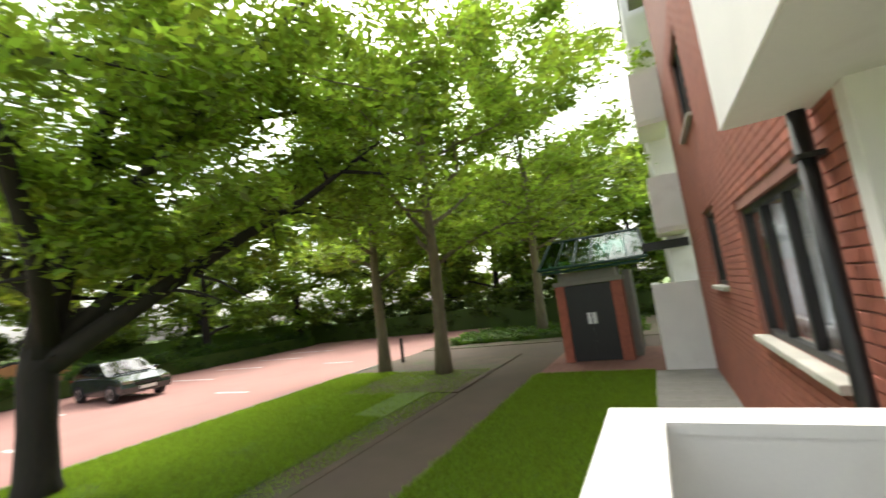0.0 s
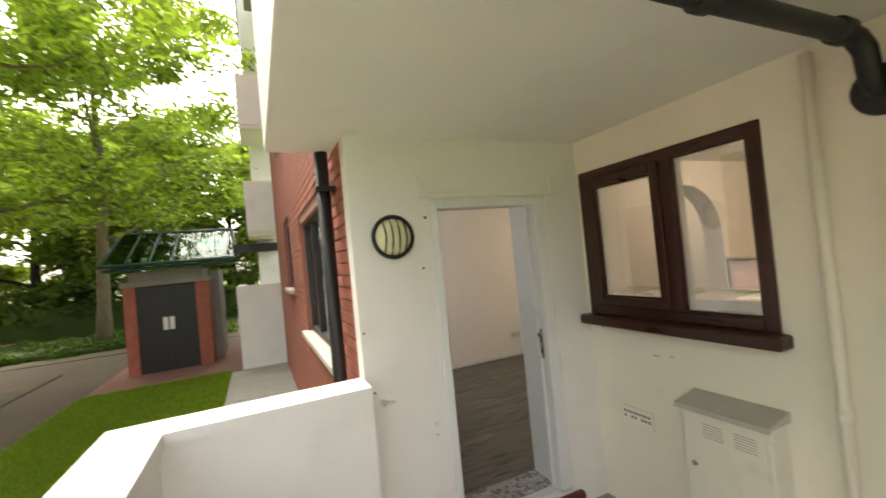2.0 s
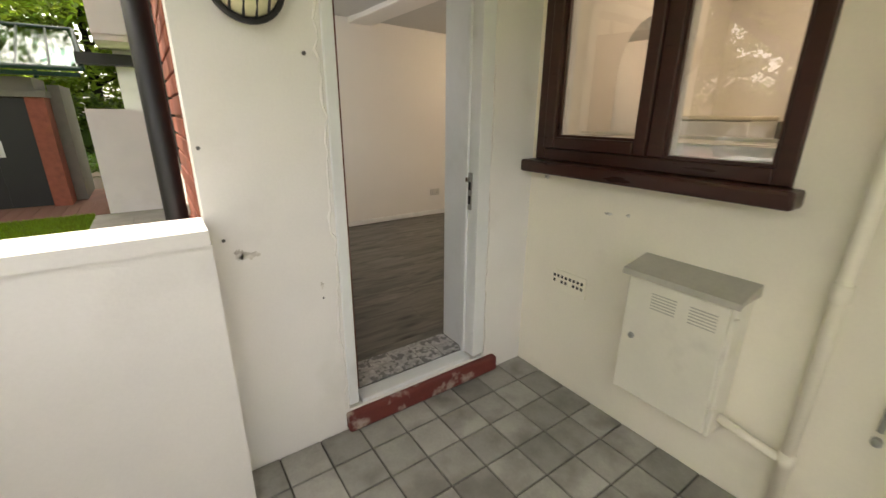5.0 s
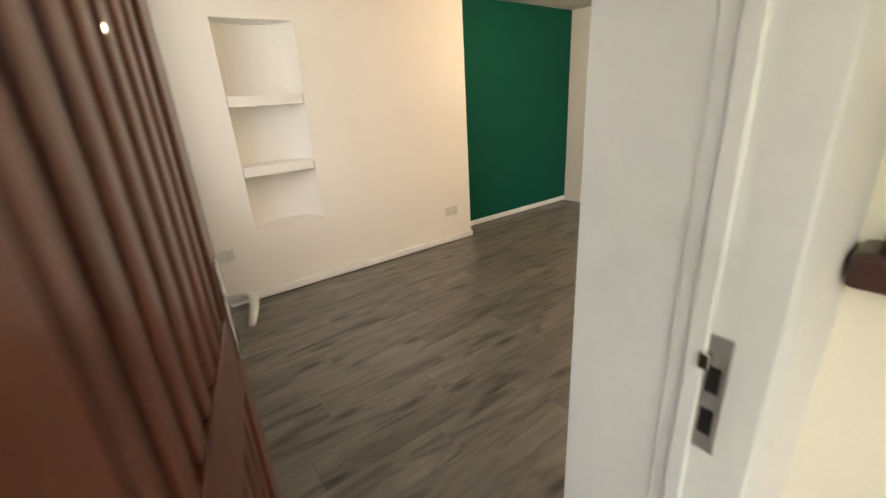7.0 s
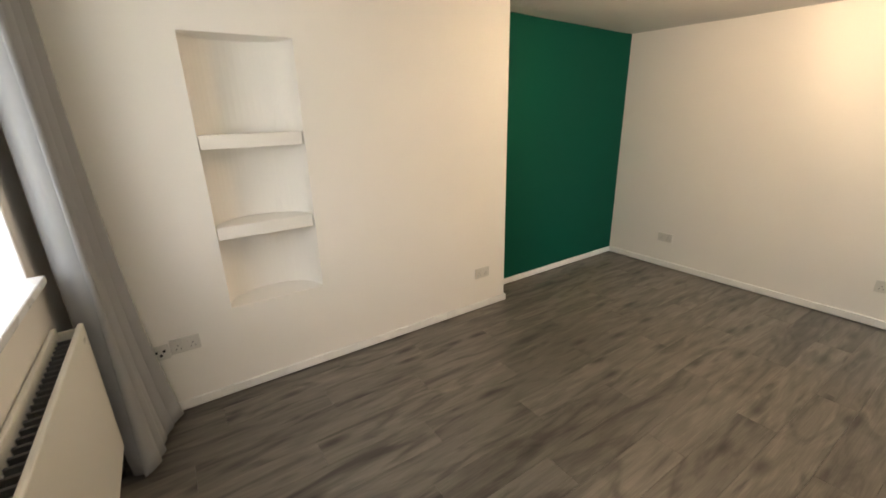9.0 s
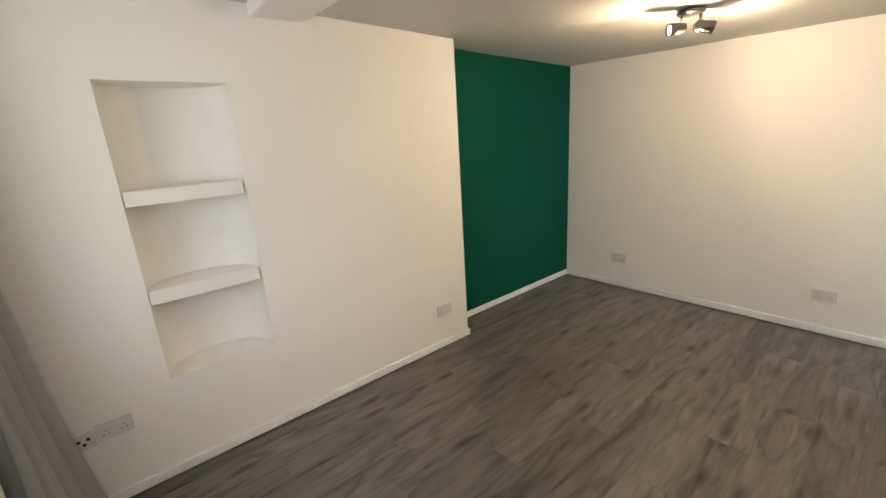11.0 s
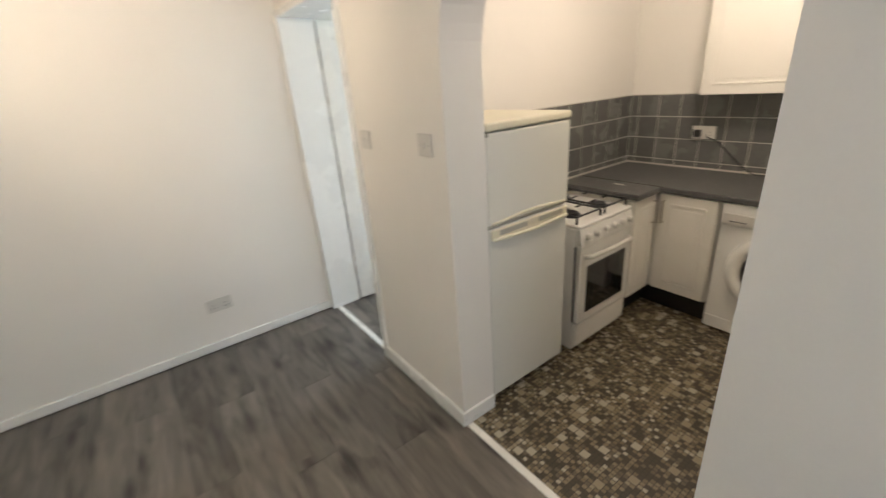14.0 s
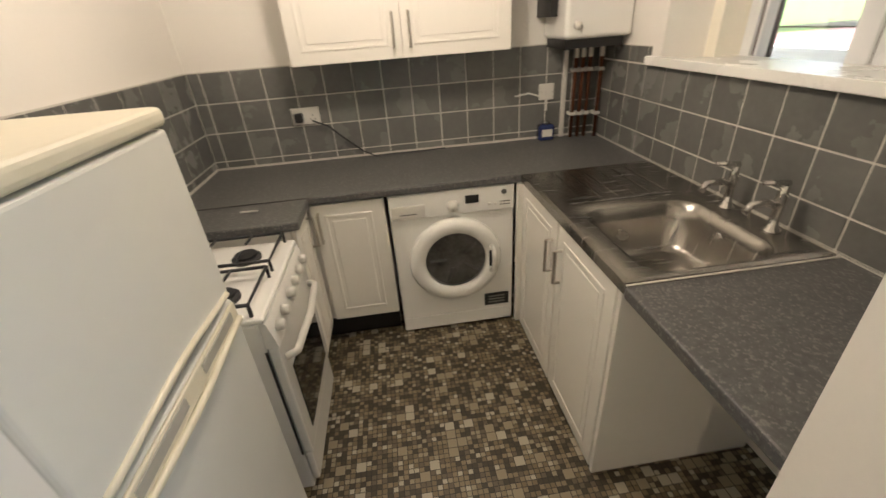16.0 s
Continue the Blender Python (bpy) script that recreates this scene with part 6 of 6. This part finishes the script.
for k in range(6):
    a, b = V4[0].lerp(V4[1], k / 6), V4[0].lerp(V4[1], (k + 1) / 6)
    c, d = V4[3].lerp(V4[2], (k + 1) / 6), V4[3].lerp(V4[2], k / 6)
    bm = bmesh.new()
    up = Vector((0, -0.01, 0.01))
    lo_ = [bm.verts.new(p) for p in (a, b, c, d)]
    hi_ = [bm.verts.new(p + up) for p in (a, b, c, d)]
    bm.faces.new(lo_[::-1])
    bm.faces.new(hi_)
    for q in range(4):
        bm.faces.new((lo_[q], lo_[(q + 1) % 4], hi_[(q + 1) % 4], hi_[q]))
    part("canopy_pane", bm, M["roofglass"], bs)
structure("canopy_edge", box((-2.62, -1.6, 9.0, 9.28, 2.35, 2.55)), M["iron"], "dark flat canopy beside the stair tower")


# ---- parked car ----
def car(at, turn):
    c = thing("car", "dark grey-green hatchback parked in a bay", "car", at, turn)
    prof = [(-2.05, 0.32), (-2.08, 0.6), (-2.0, 0.82), (-1.75, 0.92), (-0.75, 0.95), (0.6, 0.95), (1.5, 0.9), (2.0, 0.72), (2.08, 0.5), (2.05, 0.3), (1.72, 0.25), (1.55, 0.5), (1.25, 0.6), (0.95, 0.5), (0.78, 0.22), (-0.85, 0.22), (-1.0, 0.5), (-1.3, 0.6), (-1.6, 0.5), (-1.78, 0.25)]
    bm = prism(prof, 1.68, 'y', -0.84)
    bmesh.ops.bevel(bm, geom=[e for e in bm.edges if abs(e.verts[0].co.y - e.verts[1].co.y) < 0.01], offset=0.07, segments=3, affect='EDGES')
    body = part("body", bm, M["carpaint"], c)
    cab = [(-1.85, 0.93), (-1.35, 1.38), (-0.9, 1.45), (0.1, 1.43), (0.95, 0.94)]
    bm = bmesh.new()
    L = [bm.verts.new((x, -0.80 + 0.28 * (z - 0.93), z)) for x, z in cab]
    Rr = [bm.verts.new((x, 0.80 - 0.28 * (z - 0.93), z)) for x, z in cab]
    bm.faces.new(L)
    bm.faces.new(Rr[::-1])
    for k in range(5):
        bm.faces.new((L[k], Rr[k], Rr[(k + 1) % 5], L[(k + 1) % 5]))
    bmesh.ops.recalc_face_normals(bm, faces=list(bm.faces))
    part("cabin", bm, M["carpaint"], c)
    for s in (-1, 1):
        def q(x, z, o=0.012):
            return (x, s * (0.80 - 0.28 * (z - 0.93) + o), z)
        for ring in ([(-1.55, 0.99), (-1.25, 1.32), (-0.75, 1.37), (-0.75, 0.99)], [(-0.68, 0.99), (-0.68, 1.375), (0.05, 1.36), (0.72, 0.99)]):
            bm = bmesh.new()
            bm.faces.new([bm.verts.new(q(x, z)) for x, z in ring])
            bmesh.ops.solidify(bm, geom=list(bm.faces), thickness=0.008)
            part("side_window", bm, M["darkglass"], c)
    for ring in ([(0.20, 1.39), (0.90, 0.985)], [(-1.40, 1.355), (-1.80, 0.99)]):
        (xa_, za_), (xb_, zb_) = ring
        bm = bmesh.new()
        o = 0.015 if xa_ > 0 else -0.015
        bm.faces.new([bm.verts.new(p) for p in ((xa_ + o, -0.6, za_ + 0.012), (xb_ + o, -0.72, zb_ + 0.012), (xb_ + o, 0.72, zb_ + 0.012), (xa_ + o, 0.6, za_ + 0.012))])
        bmesh.ops.solidify(bm, geom=list(bm.faces), thickness=0.008)
        part("windscreen", bm, M["darkglass"], c)
    for x in (1.25, -1.3):
        for s in (-1, 1):
            w = part("wheel", spin([(0.19, -0.1), (0.30, -0.1), (0.315, -0.07), (0.315, 0.07), (0.30, 0.1), (0.19, 0.1)], 24, m=Matrix.Translation((x, s * 0.76, 0.315)) @ Matrix.Rotation(radians(90), 4, 'X')), M["rubber"], c, smooth=True)
            part("rim", spin([(0.2, -0.105), (0.2, 0.105), (0.05, 0.09), (0.0, 0.09)], 20, m=Matrix.Translation((x, s * 0.76, 0.315)) @ Matrix.Rotation(radians(90 if s < 0 else -90), 4, 'X')), M["alloy"], w)
    for s in (-1, 1):
        part("headlight", box((1.86, 2.03, s * 0.62 - 0.16, s * 0.62 + 0.16, 0.62, 0.76), bevel=0.03), M["chrome"], c, "clear headlight")
        part("mirror", box((0.62, 0.78, s * 0.9 - 0.1, s * 0.9 + 0.1, 0.95, 1.08), bevel=0.03), M["carpaint"], c)
        part("tail_light", box((-2.09, -1.98, s * 0.66 - 0.12, s * 0.66 + 0.12, 0.62, 0.85), bevel=0.02), M["redlamp"], c)
    part("number_plate", box((2.08, 2.10, -0.26, 0.26, 0.40, 0.51)), M["paper"], c, "pale number plate")
    part("grille", box((2.05, 2.085, -0.4, 0.4, 0.56, 0.66)), M["black"], c)
    return c


car((-21.6, 6.6, G - 0.03), -2)
fe = thing("fence", "low orange timber fence behind the hedge", "fence", (-27.9, 4.5, G))
for k in range(12):
    part("board", box((-0.02, 0.02, -3 + k * 0.5, -2.52 + k * 0.5, 0.3, 1.75), bevel=0.005), M["wood"], fe)
for k in range(4):
    part("post", box((0.02, 0.1, -3 + k * 1.95, -2.9 + k * 1.95, 0, 1.8)), M["wood"], fe)
bl = thing("bollard", "dark wooden bollard at the car park edge", "bollard", (-11.3, 11.0, G))
part("post", spin([(0.06, 0), (0.06, 0.85), (0.05, 0.9), (0, 0.91)], 12), M["bark"], bl, smooth=True)


# ---- pieces: planks, tiles, bricks ----
def piece_mesh(name, sx, sy, sz, bev, material):
    me = bpy.data.meshes.new(name)
    bm = box((-sx / 2, sx / 2, -sy / 2, sy / 2, -sz / 2, sz / 2))
    if bev:
        bmesh.ops.bevel(bm, geom=list(bm.edges), offset=bev, segments=1, affect='EDGES')
    bm.to_mesh(me)
    bm.free()
    me.materials.append(material)
    return me


cache = {}


def piece(name, parent, at, size, bev, material):
    key = (name, tuple(round(v, 3) for v in size), material.name)
    if key not in cache:
        cache[key] = piece_mesh(name, *size, bev, material)
    ob = new(name, cache[key])
    ob.parent = parent
    ob.location = at
    return ob


obj = bpy.data.objects
rnd = random.Random(4)


# laminate planks running along x
def planks(parent, x0, x1, y0, y1, z):
    w, ln = 0.19, 1.24
    y, r = y0, 0
    while y < y1 - 1e-3:
        yy = min(y + w, y1)
        x = x0 - ((r * 0.43) % 1.0) * ln
        while x < x1 - 1e-3:
            a, b = max(x, x0), min(x + ln, x1)
            if b - a > 0.02:
                piece("plank", parent, ((a + b) / 2, (y + yy) / 2, z - 0.004), (b - a - 0.0012, yy - y - 0.0010, 0.008), 0.0006, M["floor"])
            x += ln
        y, r = yy, r + 1


planks(obj["floor_living"], -1.08, 3.58, 0.386, 3.42, F)
planks(obj["floor_living"], -1.08, 1.04, 0.312, 0.385, F)
planks(obj["floor_hall"], 2.735, 3.58, -1.8, 0.41, F)
for i in range(5):
    for j in range(2):
        piece("tile", obj["floor_living"], (-1.012 + i * 0.1376, 0.152 + j * 0.108, F - 0.002), (0.1346, 0.105, 0.008), 0.001, M["ptile"])

# balcony tiles
for i in range(14):
    for j in range(17):
        piece("tile", obj["floor_balcony"], (-0.095 - i * 0.19, -0.095 - j * 0.19, -0.006 + rnd.uniform(-0.001, 0.001)), (0.182, 0.182, 0.012), 0.002, M["btile"])


# kitchen wall tiles
def wall_tiles(parent, axis, u0, u1, t, ztop, zbot=WT):
    s = 0.15
    u = u0
    while u < u1 - 0.01:
        e = min(u + s, u1)
        z = ztop
        while z > zbot + 0.01:
            zl = max(z - s, zbot)
            c, h, w = (u + e) / 2, z - zl - 0.006, e - u - 0.006
            if axis == 'y':
                piece("tile", parent, (c, t, (z + zl) / 2), (w, 0.008, h), 0.0012, M["wtile"])
            else:
                piece("tile", parent, (t, c, (z + zl) / 2), (0.008, w, h), 0.0012, M["wtile"])
            z = zl
        u = e


structure("tile_grout", box((0.41, 2.57, -1.799, -1.7885, WT, 1.476), (0.401, 0.4095, -1.79, 0.233, WT, 1.385), (2.5705, 2.579, -1.79, 0.233, WT, 1.476), (0.401, 0.4095, -1.79, -1.32, 1.385, 1.46)), M["wgrout"], "pale grout between the grey tiles")
wall_tiles(obj["wall_kitchen_south"], 'y', 0.41, 2.57, -1.790, 1.474)
wall_tiles(obj["wall_kitchen_west"], 'x', -1.785, 0.232, 0.408, 1.384)
wall_tiles(obj["wall_kitchen_west"], 'x', -1.785, -1.315, 0.408, 1.460, 1.386)
wall_tiles(obj["wall_kitchen_east"], 'x', -1.785, 0.232, 2.572, 1.474)

# facade bricks: near ones singly, the rest joined
openings = [(0.745, 2.725, 1.02, 2.37), (4.195, 5.305, 1.44, 2.6), (4.195, 5.505, 3.84, 5.2)]
far_bricks = []
fb = obj["wall_facade"]
row, z, near_count = 0, -0.3, 0
while z < 5.6:
    y = 0.122 - (0.1125 if row % 2 else 0)
    while y < 7.9:
        a, b = max(y, 0.122), min(y + 0.215, 7.9)
        z1 = z + 0.065
        for o0, o1, p0, p1 in openings:
            if z1 > p0 and z < p1:
                if a < o0 < b:
                    b = o0
                elif a < o1 < b:
                    a = o1
                elif a >= o0 and b <= o1:
                    b = a
        if b - a > 0.03:
            if y < 2.95 and 0.75 < z < 2.5 and near_count < 300:
                piece("brick", fb, (-1.644 + rnd.uniform(-0.001, 0.001), (a + b) / 2, z + 0.0325), (0.02, b - a, 0.065), 0.003, M["brick"])
                near_count += 1
            else:
                far_bricks.append((-1.654, -1.634, a, b, z, z1))
        y += 0.225
    z += 0.075
    row += 1
vs, fs = [], []
for x0, x1, y0, y1, z0, z1 in far_bricks:
    k = len(vs)
    vs += [(x, y, z) for x in (x0, x1) for y in (y0, y1) for z in (z0, z1)]
    fs += [(k, k + 1, k + 3, k + 2), (k, k + 4, k + 5, k + 1), (k + 2, k + 3, k + 7, k + 6), (k, k + 2, k + 6, k + 4), (k + 1, k + 5, k + 7, k + 3)]
me = bpy.data.meshes.new("brickwork")
me.from_pydata(vs, [], fs)
me.materials.append(M["brick"])
bw = new("brickwork", me)
bw.parent = fb
tagged(bw, "red brickwork", kind="stuff")

# block paving by the bin store and slabs along the wall
bp_ = obj["block_paving"]
for i in range(14):
    for j in range(14):
        piece("paver", bp_, (-5.3 + i * 0.21, 8.1 + j * 0.105, G - 0.008), (0.204, 0.099, 0.02), 0.003, M["pavers"])
for j in range(12):
    for i in range(2):
        piece("slab", obj["paving"], (-2.48 + i * 0.56, 0.35 + j * 0.6, G + 0.024), (0.55, 0.592, 0.02), 0.004, M["paving"])
